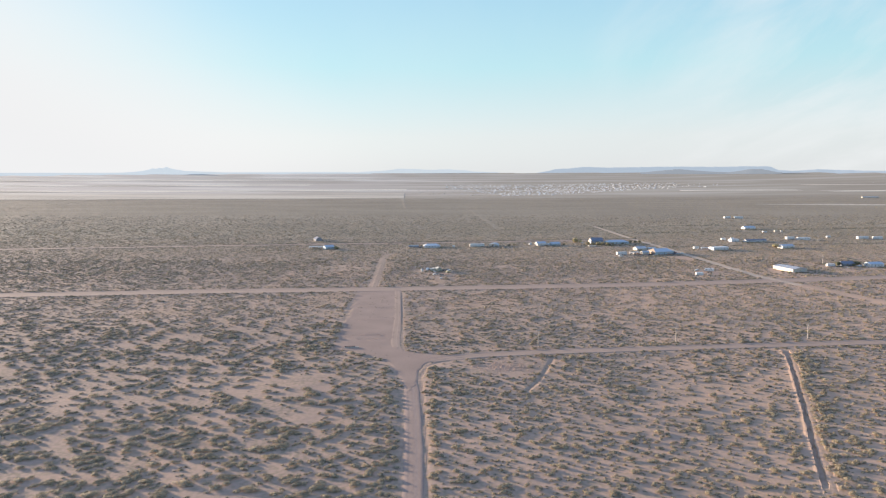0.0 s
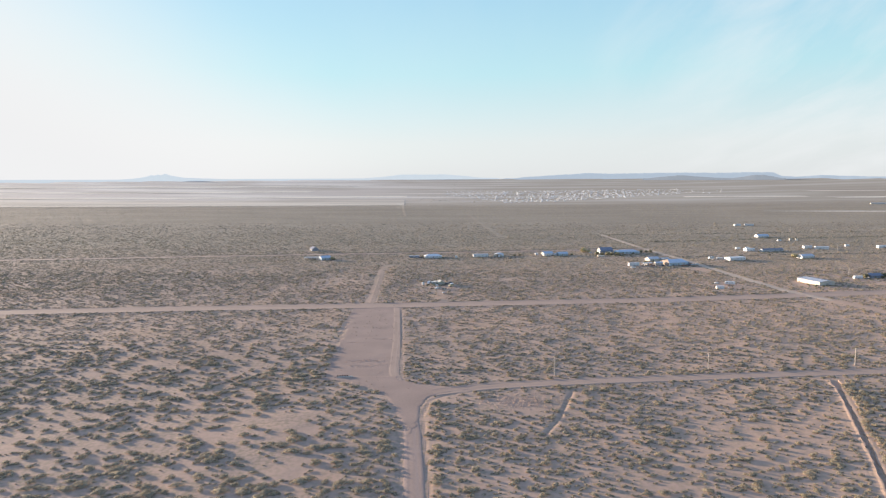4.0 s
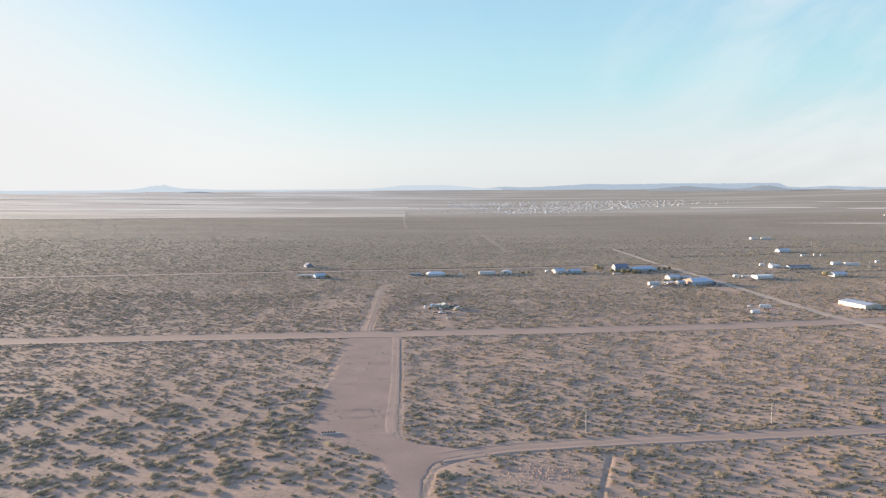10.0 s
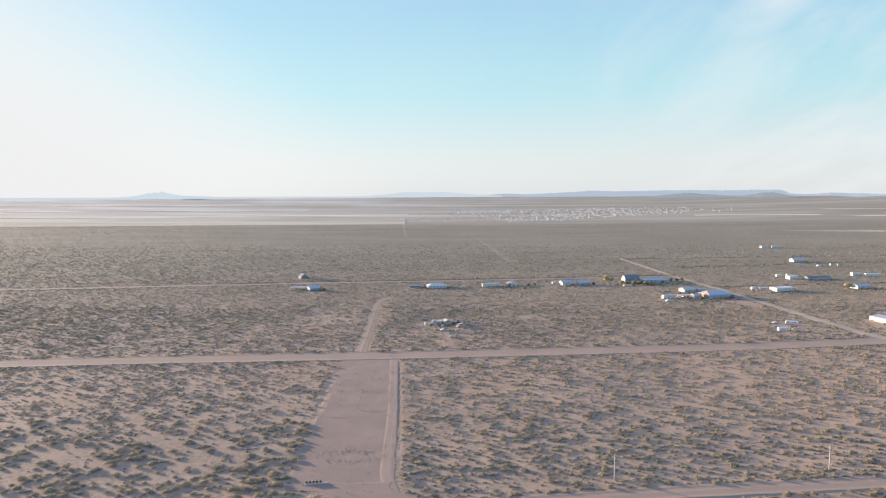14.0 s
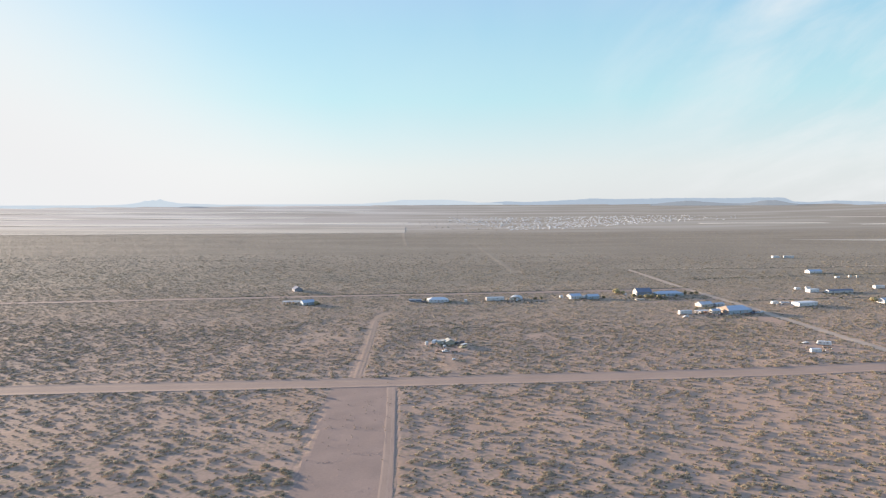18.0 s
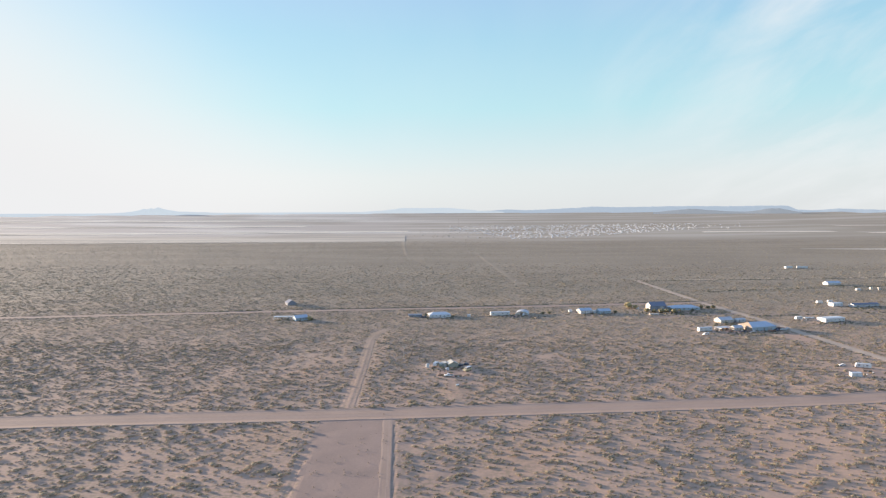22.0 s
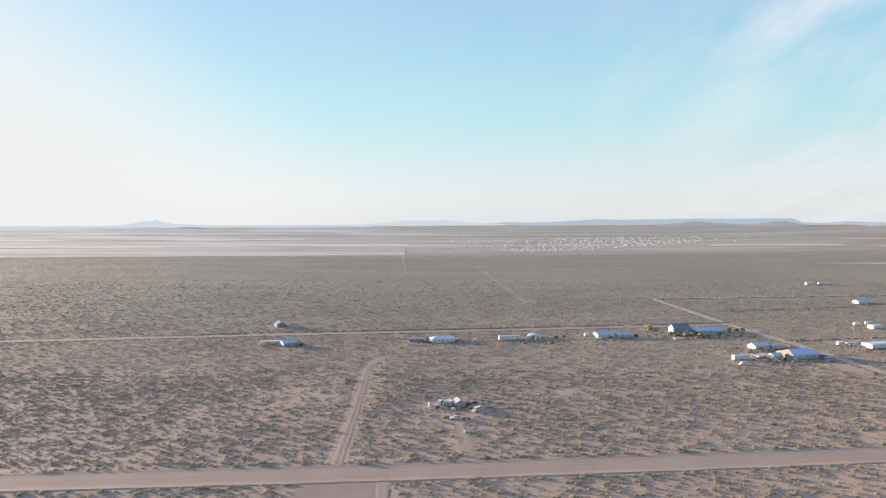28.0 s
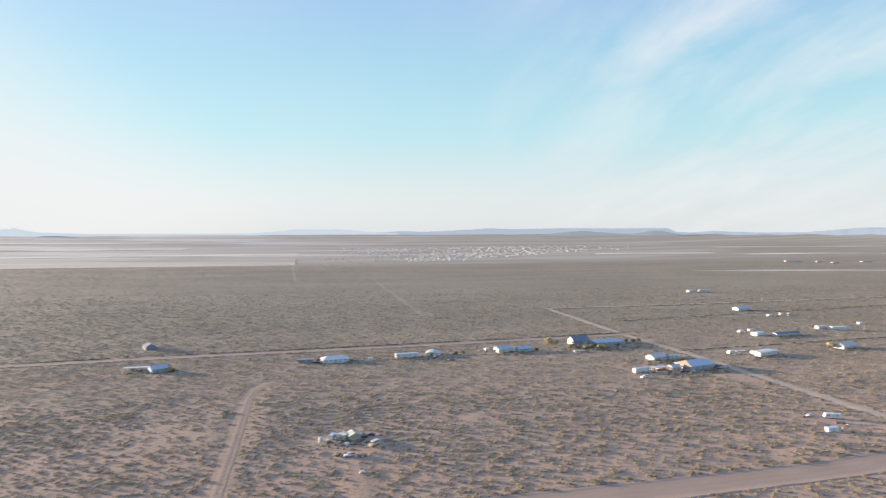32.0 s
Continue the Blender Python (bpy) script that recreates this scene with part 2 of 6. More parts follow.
def ground_material():
    """Pinkish sandy soil with wind ripples; the scrub cover thickens with the distance along the plain."""
    m = bpy.data.materials.new("desert_soil")
    m.use_nodes = True
    n, l = m.node_tree.nodes, m.node_tree.links
    b = n["Principled BSDF"]
    b.inputs["Roughness"].default_value = 0.92
    b.inputs["Specular IOR Level"].default_value = 0.2
    co = n.new("ShaderNodeTexCoord")

    def noise_node(scale, detail, stretch=None):
        t = n.new("ShaderNodeTexNoise")
        t.inputs["Scale"].default_value, t.inputs["Detail"].default_value = scale, detail
        if stretch:
            mp = n.new("ShaderNodeMapping")
            mp.inputs["Scale"].default_value = stretch
            l.new(co.outputs["Object"], mp.inputs["Vector"])
            l.new(mp.outputs[0], t.inputs["Vector"])
        else:
            l.new(co.outputs["Object"], t.inputs["Vector"])
        return t.outputs["Fac"]

    def rng(src, a, b_, c=0.0, d=1.0):
        r = n.new("ShaderNodeMapRange")
        r.inputs["From Min"].default_value, r.inputs["From Max"].default_value = a, b_
        r.inputs["To Min"].default_value, r.inputs["To Max"].default_value = c, d
        l.new(src, r.inputs["Value"])
        return r.outputs[0]

    def mixed(fac, a, b_):
        x = n.new("ShaderNodeMix")
        x.data_type = "RGBA"
        l.new(fac, x.inputs[0])
        for k, v in ((6, a), (7, b_)):
            if isinstance(v, tuple):
                x.inputs[k].default_value = (*v, 1)
            else:
                l.new(v, x.inputs[k])
        return x.outputs[2]

    def math2(op, a, b_):
        x = n.new("ShaderNodeMath")
        x.operation = op
        for k, v in ((0, a), (1, b_)):
            if isinstance(v, float):
                x.inputs[k].default_value = v
            else:
                l.new(v, x.inputs[k])
        return x.outputs[0]

    soil = mixed(rng(noise_node(0.012, 5), 0.35, 0.68), (0.425, 0.299, 0.224), (0.54, 0.372, 0.268))
    soil = mixed(rng(noise_node(0.35, 5), 0.35, 0.7), soil, (0.478, 0.336, 0.25))
    soil = mixed(rng(noise_node(0.016, 4), 0.52, 0.68, 0.0, 0.75), soil, (0.495, 0.322, 0.215))
    # litter and low grass between the shrubs
    litter = math2("MULTIPLY", rng(noise_node(0.05, 4), 0.34, 0.58, 0.25, 1.0), rng(noise_node(0.55, 5), 0.42, 0.62, 0.0, 0.7))
    soil = mixed(litter, soil, (0.25, 0.205, 0.13))
    sep = n.new("ShaderNodeSeparateXYZ")
    l.new(co.outputs["Object"], sep.inputs[0])
    # soil colour warms eastward, painting the contrast to the sun's bluish glare
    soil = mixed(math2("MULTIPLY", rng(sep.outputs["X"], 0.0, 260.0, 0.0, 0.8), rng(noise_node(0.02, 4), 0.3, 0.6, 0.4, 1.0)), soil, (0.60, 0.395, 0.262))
    far = rng(sep.outputs["Y"], 620.0, 1050.0, 0.0, 1.0)
    cover = math2("MULTIPLY", far, rng(noise_node(0.22, 4), 0.30, 0.52, 0.75, 1.0))
    scrub = mixed(rng(noise_node(0.006, 5, (0.5, 1.6, 1.0)), 0.38, 0.65), (0.295, 0.243, 0.172), (0.365, 0.300, 0.213))
    colour = mixed(cover, soil, scrub)
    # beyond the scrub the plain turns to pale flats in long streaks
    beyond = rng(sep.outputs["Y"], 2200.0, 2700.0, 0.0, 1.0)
    # streaks and flats grow paler westward, painting in glare towards the sun
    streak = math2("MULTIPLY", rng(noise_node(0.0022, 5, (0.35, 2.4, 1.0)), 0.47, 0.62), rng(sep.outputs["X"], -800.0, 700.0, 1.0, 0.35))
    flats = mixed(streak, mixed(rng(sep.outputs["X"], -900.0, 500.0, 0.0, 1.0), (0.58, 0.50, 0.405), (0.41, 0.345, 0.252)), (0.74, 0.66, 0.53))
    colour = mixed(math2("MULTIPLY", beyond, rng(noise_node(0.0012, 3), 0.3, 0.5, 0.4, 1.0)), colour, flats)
    l.new(colour, b.inputs["Base Color"])
    bp = n.new("ShaderNodeBump")
    bp.inputs["Strength"].default_value, bp.inputs["Distance"].default_value = 0.8, 0.07
    l.new(noise_node(0.9, 5), bp.inputs["Height"])
    l.new(bp.outputs[0], b.inputs["Normal"])
    return m


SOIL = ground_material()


# ---------------------------------------------------------------- builders
def mesh_from(name, verts, faces, mat):
    me = bpy.data.meshes.new(name)
    me.from_pydata(verts, [], faces)
    me.materials.append(mat)
    me.update()
    return me


def big_mesh(name, verts, tris, mat):
    """A mesh from arrays of corners and triangles."""
    me = bpy.data.meshes.new(name)
    me.vertices.add(len(verts))
    me.vertices.foreach_set("co", np.asarray(verts, dtype=np.float32).ravel())
    me.loops.add(len(tris) * 3)
    me.loops.foreach_set("vertex_index", np.asarray(tris, dtype=np.int32).ravel())
    me.polygons.add(len(tris))
    me.polygons.foreach_set("loop_start", np.arange(0, len(tris) * 3, 3, dtype=np.int32))
    me.materials.append(mat)
    me.update(calc_edges=True)
    return me


def part(name, bm, mat, parent, label=""):
    me = bpy.data.meshes.new(name)
    bmesh.ops.recalc_face_normals(bm, faces=bm.faces)
    bm.to_mesh(me)
    bm.free()
    me.materials.append(mat)
    ob = new(name, me)
    ob.parent = parent
    if label:
        tagged(ob, label)
    return ob


def thing(name, label, category, x, y, turn=0.0, group=""):
    ob = new(name)
    ob.empty_display_size = 0.5
    ob.matrix_basis = pose(x, y, height(x, y), 0, 0, turn)
    return tagged(ob, label, category, group)


def box(x0, x1, y0, y1, z0, z1, bevel=0.0):
    bm = bmesh.new()
    bmesh.ops.create_cube(bm, size=1)
    for v in bm.verts:
        v.co = ((x0 + x1) / 2 + v.co.x * (x1 - x0), (y0 + y1) / 2 + v.co.y * (y1 - y0), (z0 + z1) / 2 + v.co.z * (z1 - z0))
    if bevel:
        bmesh.ops.bevel(bm, geom=bm.edges[:], offset=bevel, segments=2, affect="EDGES")
    return bm


def prism(profile, x0, x1):
    """A profile of (y, z) points drawn out along x."""
    bm = bmesh.new()
    a = [bm.verts.new((x0, y, z)) for y, z in profile]
    b = [bm.verts.new((x1, y, z)) for y, z in profile]
    k = len(profile)
    bm.faces.new(a)
    bm.faces.new(b[::-1])
    for i in range(k):
        j = (i + 1) % k
        bm.faces.new((a[i], b[i], b[j], a[j]))
    return bm


def prism_y(profile, y0, y1):
    """A profile of (x, z) points drawn out along y."""
    bm = prism([(x, z) for x, z in profile], y0, y1)
    for v in bm.verts:
        v.co = (v.co.y, v.co.x, v.co.z)
    return bm


def tube(x, y, z, radius, length, axis="z", sides=12, top=None):
    bm = bmesh.new()
    bmesh.ops.create_cone(bm, cap_ends=True, segments=sides, radius1=radius, radius2=radius if top is None else top, depth=length)
    turn = {"z": Matrix(), "x": Matrix.Rotation(math.pi / 2, 4, "Y"), "y": Matrix.Rotation(math.pi / 2, 4, "X")}[axis]
    bmesh.ops.transform(bm, verts=bm.verts, matrix=Matrix.Translation((x, y, z)) @ turn)
    return bm


def lattice_noise(x, y, cell, seed):
    """Smooth noise from -1 to 1 on a lattice of the given cell."""
    table = np.random.RandomState(seed).uniform(-1, 1, (256, 256))
    u, v = np.asarray(x) / cell, np.asarray(y) / cell
    i, j = np.floor(u).astype(int), np.floor(v).astype(int)
    a, b = u - i, v - j
    a, b = a * a * (3 - 2 * a), b * b * (3 - 2 * b)
    g = lambda p, q: table[p % 256, q % 256]
    return (g(i, j) * (1 - a) + g(i + 1, j) * a) * (1 - b) + (g(i, j + 1) * (1 - a) + g(i + 1, j + 1) * a) * b


def line_distance(x, y, line):
    """How far the points lie from a line of corners."""
    best = np.full(np.shape(x), 1e9)
    for (x0, y0), (x1, y1) in zip(line[:-1], line[1:]):
        dx, dy = x1 - x0, y1 - y0
        s = np.clip(((x - x0) * dx + (y - y0) * dy) / (dx * dx + dy * dy), 0, 1)
        best = np.minimum(best, np.hypot(x - x0 - s * dx, y - y0 - s * dy))
    return best


def inside(x, y, corners):
    hit = np.zeros(np.shape(x), bool)
    for (x0, y0), (x1, y1) in zip(corners, corners[1:] + corners[:1]):
        cross = (y0 > y) != (y1 > y)
        hit ^= cross & (x < (x1 - x0) * (y - y0) / (y1 - y0 + 1e-12) + x0)
    return hit


# ---------------------------------------------------------------- plan
# name, line, width, label
ROADS = [
    ("main_road", [(-1500, 430), (-900, 478), (-360, 521), (-200, 536), (-40, 546), (0, 549.5), (100, 558), (200, 568), (300, 584), (417, 602), (800, 645), (1500, 720)], 19.0,
     "wide graded dirt road crossing the desert plain"),
    ("access_road", [(-2, -140), (-6, 90), (-8.5, 160), (-9.5, 194), (-10.5, 223), (-12.5, 260), (-15.5, 300), (-17, 314)], 7.2,
     "narrow graded dirt road between shallow ditches"),
    ("branch_road", [(-7, 337), (20, 346.2), (68, 353.2), (167, 363.2), (259, 371.7), (420, 387), (900, 429)], 9.0,
     "rutted dirt road branching off across the scrub"),
    ("strip_lane", [(-24, 352), (-28, 368), (-31, 440), (-38, 540)], 5.2, "smooth wheel lane along the cleared strip"),
    ("north_track", [(-61, 555), (-64, 640), (-69, 738), (-67, 762), (-61, 780)], 7.0, "two-wheel sandy track through the shrubs"),
    ("settlement_road", [(-1500, 705), (-900, 790), (-410, 853), (-166, 887), (-6, 904), (206, 931), (282, 942)], 13.0,
     "pale dirt road in front of scattered homesteads"),
    ("south_track", [(420, 330), (360, 420), (330, 500), (312, 560)], 12.0, "wide faint track of churned soil"),
    ("cross_road", [(312, 560), (306, 585), (299, 607), (293, 700), (287, 831), (277, 937), (270, 1166)], 8.5,
     "dirt road running past the homesteads"),
    ("east_lane", [(288, 850), (447, 874), (900, 930)], 5.0, "faint dirt lane to outlying homesteads"),
    ("far_road", [(270, 1166), (560, 1192), (859, 1232), (1500, 1320)], 10.0, "thin pale dirt road far across the plain"),
    ("far_lane", [(321, 1041), (665, 1109), (1200, 1190)], 4.0, "thin dirt lane far across the plain"),
    ("far_track", [(68, 1763), (85, 1350), (95, 1120)], 8.5, "faint cleared track in the scrub"),
    ("field_track", [(-157, 3000), (-150, 2450), (-120, 2000), (-95, 1700)], 9.0, "pale cleared track running to the ploughed field"),
    ("yard_lane", [(187, 839), (240, 851), (286, 866)], 4.0, "dirt lane through the homesteads' yards"),
    ("shed_lane", [(380, 712), (394, 688), (402, 664), (415, 625)], 4.5, "dirt lane past the large metal shed"),
    ("home_path", [(-1, 556), (-4, 590), (-6, 618)], 2.6, "faint path to the lone homestead"),
]
STRIP = [(-61.5, 356), (-66, 440), (-71.5, 536), (-34.5, 539), (-29, 440), (-24, 352)]
JUNCTION = [(-62, 362), (-47, 351), (-34, 340), (-26, 322), (-19.0, 294), (-15.5, 284), (-12.0, 294), (-11.5, 318), (-8, 331), (2, 337), (13, 341),
            (13, 348.5), (0, 346.5), (-13, 350), (-23, 357), (-24.5, 364)]
DITCHES = [
    ([(190.5, 353), (177, 321), (154.3, 269.5), (136, 229.5), (123, 200), (121, 195.5)], 1.6, 1.0),
    ([(58, 337), (46, 303), (38, 287)], 0.7, 0.4),
    ([(-63, 374), (-66.8, 440), (-70.5, 508)], 0.5, 0.16),
    ([(-4.2, 150), (-5.3, 194), (-6.0, 223), (-8.0, 258), (-10.8, 308), (-8.2, 326), (0, 334), (14, 340.5)], 0.5, 0.2),
    ([(-14.2, 194), (-15.2, 230), (-17.5, 262), (-20.0, 288)], 0.5, 0.22),
    ([(-23.2, 366), (-28.0, 440), (-34, 530)], 0.45, 0.14),
]
YARDS = [(278, 742, 19), (-8, 640, 24), (-150, 835, 16), (-15, 846, 18), (55, 858, 22), (138, 866, 18), (225, 884, 30), (245, 785, 34), (338, 815, 22),
         (343, 640, 26), (262, 632, 18), (430, 672, 26), (415, 905, 26)]


def raw_height(x, y):
    z = 0.35 * lattice_noise(x, y, 60, 3) + 0.10 * lattice_noise(x, y, 17, 4) + 0.07 * lattice_noise(x, y, 6.5, 5)
    return z


def rise(x, y):
    """The plain lifts towards the far hills."""
    s = np.clip((np.hypot(x, np.asarray(y) - 150.0) - 2200) / 2550, 0, 1)
    return (80 + 8 * np.asarray(x) / 4800) * s ** 1.5


def terrain(x, y, cut=True):
    x, y = np.asarray(x, float), np.asarray(y, float)
    z = raw_height(x, y)
    near = 1e9 * np.ones(np.shape(x))
    for _, line, width, _ in ROADS:
        near = np.minimum(near, line_distance(x, y, line) - width / 2)
    near = np.where(inside(x, y, STRIP) | inside(x, y, JUNCTION), 0, near)
    for cx, cy, r in YARDS:
        near = np.minimum(near, np.hypot(x - cx, y - cy) - r)
    z = z * np.clip((near - 1.5) / 7, 0, 1)
    z = z * np.clip((1400 - np.hypot(x, y)) / 400, 0, 1)
    for line, half, deep in DITCHES:
        d = line_distance(x, y, line)
        if half > 1.5:
            z = z - (2.2 * np.clip((half + 1.1 - d) / 0.9, 0, 1) if cut else 0)
            continue
        z = z - deep * (np.clip((half + 0.45 - d) / 0.9, 0, 1) if half > 0.9 else np.clip(1.35 - d / half, 0, 1))
        z = z + 0.04 * np.exp(-((d - half * 2.2) / (half * 0.6)) ** 2)
    return z + rise(x, y)


def height(x, y):
    return float(terrain(np.array([x]), np.array([y]))[0])


def pulled(x, y):
    """Where a sight line to a far place on the level plain meets the lifted plain."""
    dx, dy, lo, hi = x + 6, y - 150, 0.0, 1.0
    for _ in range(40):
        k = (lo + hi) / 2
        if float(rise(-6 + dx * k, 150 + dy * k)) < 103 * (1 - k):
            lo = k
        else:
            hi = k
    return -6 + dx * lo, 150 + dy * lo


# ---------------------------------------------------------------- ground
def steps(start, stop, pairs):
    """Coordinates from start to stop; pairs give (up to, spacing)."""
    out, v = [start], start
    for upto, gap in pairs:
        while v + gap * 0.5 < upto:
            v = min(v + gap, upto)
            out.append(v)
    return np.array(out)


gx = steps(-4860, 4860, [(-2000, 220), (-900, 80), (-380, 12), (-75, 4), (-58, 1.2), (-45, 2), (18, 1.0), (66, 1.2), (105, 2), (200, 0.9), (420, 4), (900, 12), (2000, 80), (4860, 220)])
gy = steps(-700, 4990, [(60, 60), (185, 8), (360, 1.6), (560, 2.2), (760, 3), (1000, 5), (1500, 14), (2300, 60), (4990, 110)])
GX, GY = np.meshgrid(gx, gy)
keep = np.hypot(GX, GY - 150) < 4800
GZ = terrain(GX.ravel(), GY.ravel())
rows_n, cols_n = GX.shape
idx = np.arange(rows_n * cols_n).reshape(rows_n, cols_n)
a, b, c, d = idx[:-1, :-1].ravel(), idx[:-1, 1:].ravel(), idx[1:, 1:].ravel(), idx[1:, :-1].ravel()
ok = keep.ravel()[a] & keep.ravel()[b] & keep.ravel()[c] & keep.ravel()[d]
a, b, c, d = a[ok], b[ok], c[ok], d[ok]
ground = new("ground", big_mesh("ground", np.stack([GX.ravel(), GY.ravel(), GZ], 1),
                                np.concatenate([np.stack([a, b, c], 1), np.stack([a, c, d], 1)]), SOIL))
ground.data.polygons.foreach_set("use_smooth", np.ones(len(ground.data.polygons), bool))
tagged(ground, "pinkish sandy desert plain with low scrub", "ground", kind="structure")


def resample(line, gap):
    out = []
    for (x0, y0), (x1, y1) in zip(line[:-1], line[1:]):
        k = max(1, int(math.hypot(x1 - x0, y1 - y0) / gap))
        out += [(x0 + (x1 - x0) * i / k, y0 + (y1 - y0) * i / k) for i in range(k)]
    return np.array(out + [line[-1]])


def smooth(p, times=3):
    for _ in range(times):
        q = p.copy()
        q[1:-1] = (p[:-2] + 2 * p[1:-1] + p[2:]) / 4
        p = q
    return p


def road_material(name, base, pale):
    """Packed dirt with paler wheel lanes along its length."""
    m = material(name, base, pale, 0.05, 0.95, detail_scale=0.6, bump=0.04, bump_scale=1.0)
    n, l = m.node_tree.nodes, m.node_tree.links
    b = n["Principled BSDF"]
    was = b.inputs["Base Color"].links[0].from_socket
    uv = n.new("ShaderNodeUVMap")
    sep, wave, amp, mix = n.new("ShaderNodeSeparateXYZ"), n.new("ShaderNodeMath"), n.new("ShaderNodeMapRange"), n.new("ShaderNodeMix")
    l.new(uv.outputs[0], sep.inputs[0])
    wave.operation = "SINE"
    turns = n.new("ShaderNodeMath")
    turns.operation, turns.inputs[1].default_value = "MULTIPLY", 4 * math.pi
    l.new(sep.outputs["X"], turns.inputs[0])
    l.new(turns.outputs[0], wave.inputs[0])
    amp.inputs["From Min"].default_value, amp.inputs["From Max"].default_value = 0.2, 1.0
    amp.inputs["To Max"].default_value = 0.45
    l.new(wave.outputs[0], amp.inputs["Value"])
    mix.data_type = "RGBA"
    mix.inputs[7].default_value = (*[min(0.8, v * 1.12) for v in pale], 1)
    l.new(amp.outputs[0], mix.inputs[0])
    l.new(was, mix.inputs[6])
    l.new(mix.outputs[2], b.inputs["Base Color"])
    return m


ROAD_MAIN = road_material("packed_dirt_road", (0.348, 0.25, 0.187), (0.442, 0.318, 0.238))
ROAD_PALE = road_material("bleached_dirt_road", (0.47, 0.36, 0.262), (0.565, 0.438, 0.32))
TRACK_MAT = road_material("sandy_track", (0.325, 0.236, 0.186), (0.41, 0.296, 0.232))


def road(name, line, width, label, lift):
    p = smooth(resample(line, 3.0 if width < 12 else 5.0), 4)
    t = np.gradient(p, axis=0)
    t /= np.linalg.norm(t, axis=1)[:, None]
    side = np.stack([t[:, 1], -t[:, 0]], 1)
    wob = lattice_noise(p[:, 0] * 1.0, p[:, 1] * 1.0, 9, 11) * 0.09 * width ** 0.5
    wob2 = lattice_noise(p[:, 0] * 1.0, p[:, 1] * 1.0, 9, 12) * 0.09 * width ** 0.5
    us = np.array([0.0, 0.08, 0.22, 0.36, 0.5, 0.64, 0.78, 0.92, 1.0])
    graded = name in ("main_road", "branch_road", "settlement_road")
    if graded:
        edge = 0.9 / width
        us = np.array([-edge, 0.0, edge, 0.2, 0.27, 0.34, 0.45, 0.55, 0.64, 0.71, 0.78, 1 - edge, 1.0, 1 + edge])
        zs = np.array([-0.15, 0.2, 0.0, 0.03, -0.02, 0.03, 0.05, 0.05, 0.03, -0.02, 0.03, 0.0, 0.2, -0.15])
    else:
        zs = np.array([-0.10, 0.03, -0.02, 0.02, 0.03, 0.02, -0.02, 0.03, -0.10])
    if name == "strip_lane":
        zs = zs * 0.35
    if name == "north_track":
        zs = np.array([-0.03, 0.03, -0.07, 0.03, 0.05, 0.03, -0.07, 0.03, -0.03])
    verts, uvs = [], []
    for i in range(len(p)):
        for u, z in zip(us, zs):
            off = (u - 0.5) * width + (wob[i] if u < 0.3 else wob2[i] if u > 0.7 else 0)
            x, y = p[i] + side[i] * off
            verts.append((x, y, z))
            uvs.append((u, i * 0.1))
    verts = np.array(verts)
    verts[:, 2] += lift + terrain(verts[:, 0], verts[:, 1])
    k = len(us)
    faces = [(i * k + j, i * k + j + 1, (i + 1) * k + j + 1, (i + 1) * k + j) for i in range(len(p) - 1) for j in range(k - 1)]
    me = mesh_from(name, verts.tolist(), faces, SOIL if name in ("home_path", "far_track", "north_track", "field_track", "south_track") else ROAD_PALE if name in ("cross_road", "far_road", "far_lane") else ROAD_MAIN if width > 7.3 or name == "strip_lane" else TRACK_MAT)
    layer = me.uv_layers.new(name="UVMap")
    for loop in me.loops:
        layer.data[loop.index].uv = uvs[loop.vertex_index]
    for q in me.polygons:
        q.use_smooth = True
    if me.polygons[0].normal.z < 0:
        me.flip_normals()
    return tagged(new(name, me), label, "road", kind="structure")


for k, (name, line, width, label) in enumerate(ROADS[:-1]):
    road(name, line, width, label, 0.05 + 0.005 * k)

# the cleared strip beside the lane
sx = np.linspace(0, 1, 15)
sy = np.linspace(0, 1, 60)
left, right = np.array(STRIP[:3]), np.array(STRIP[:2:-1])
verts = []
for v in sy:
    lp = np.array([np.interp(v, [0, 0.47, 1], left[:, q]) for q in (0, 1)])
    rp = np.array([np.interp(v, [0, 0.47, 1], right[:, q]) for q in (0, 1)])
    for u in sx:
        q = lp + (rp - lp) * u
        verts.append((q[0] + (0.8 * lattice_noise(q[0], q[1], 5, 21) if u < 0.05 else 0), q[1], 0))
verts = np.array(verts)
verts[:, 2] = terrain(verts[:, 0], verts[:, 1]) + 0.05 + 0.03 * lattice_noise(verts[:, 0], verts[:, 1], 6, 22)
faces = [(i * 15 + j, i * 15 + j + 1, (i + 1) * 15 + j + 1, (i + 1) * 15 + j) for i in range(59) for j in range(14)]
tagged(new("cleared_strip", mesh_from("cleared_strip", verts.tolist(), faces, ROAD)), "bare scraped strip of smooth pinkish dirt", "ground", kind="structure")


# the worn ground where the road, the branch and the strip meet
jx, jy = np.meshgrid(np.arange(-66, 16, 0.9), np.arange(280, 368, 0.9))
far_in = inside(jx, jy, JUNCTION)
soft_rim = far_in & (line_distance(jx, jy, JUNCTION + JUNCTION[:1]) > 1.0 + 0.7 * lattice_noise(jx, jy, 4, 55))
jz = terrain(jx.ravel(), jy.ravel()).reshape(jx.shape) + np.where(soft_rim, 0.095 + 0.012 * lattice_noise(jx, jy, 3, 56), -0.05)
quad = soft_rim[:-1, :-1] | soft_rim[:-1, 1:] | soft_rim[1:, 1:] | soft_rim[1:, :-1]
idx = np.arange(jx.size).reshape(jx.shape)
a, b, c, d = idx[:-1, :-1][quad], idx[:-1, 1:][quad], idx[1:, 1:][quad], idx[1:, :-1][quad]
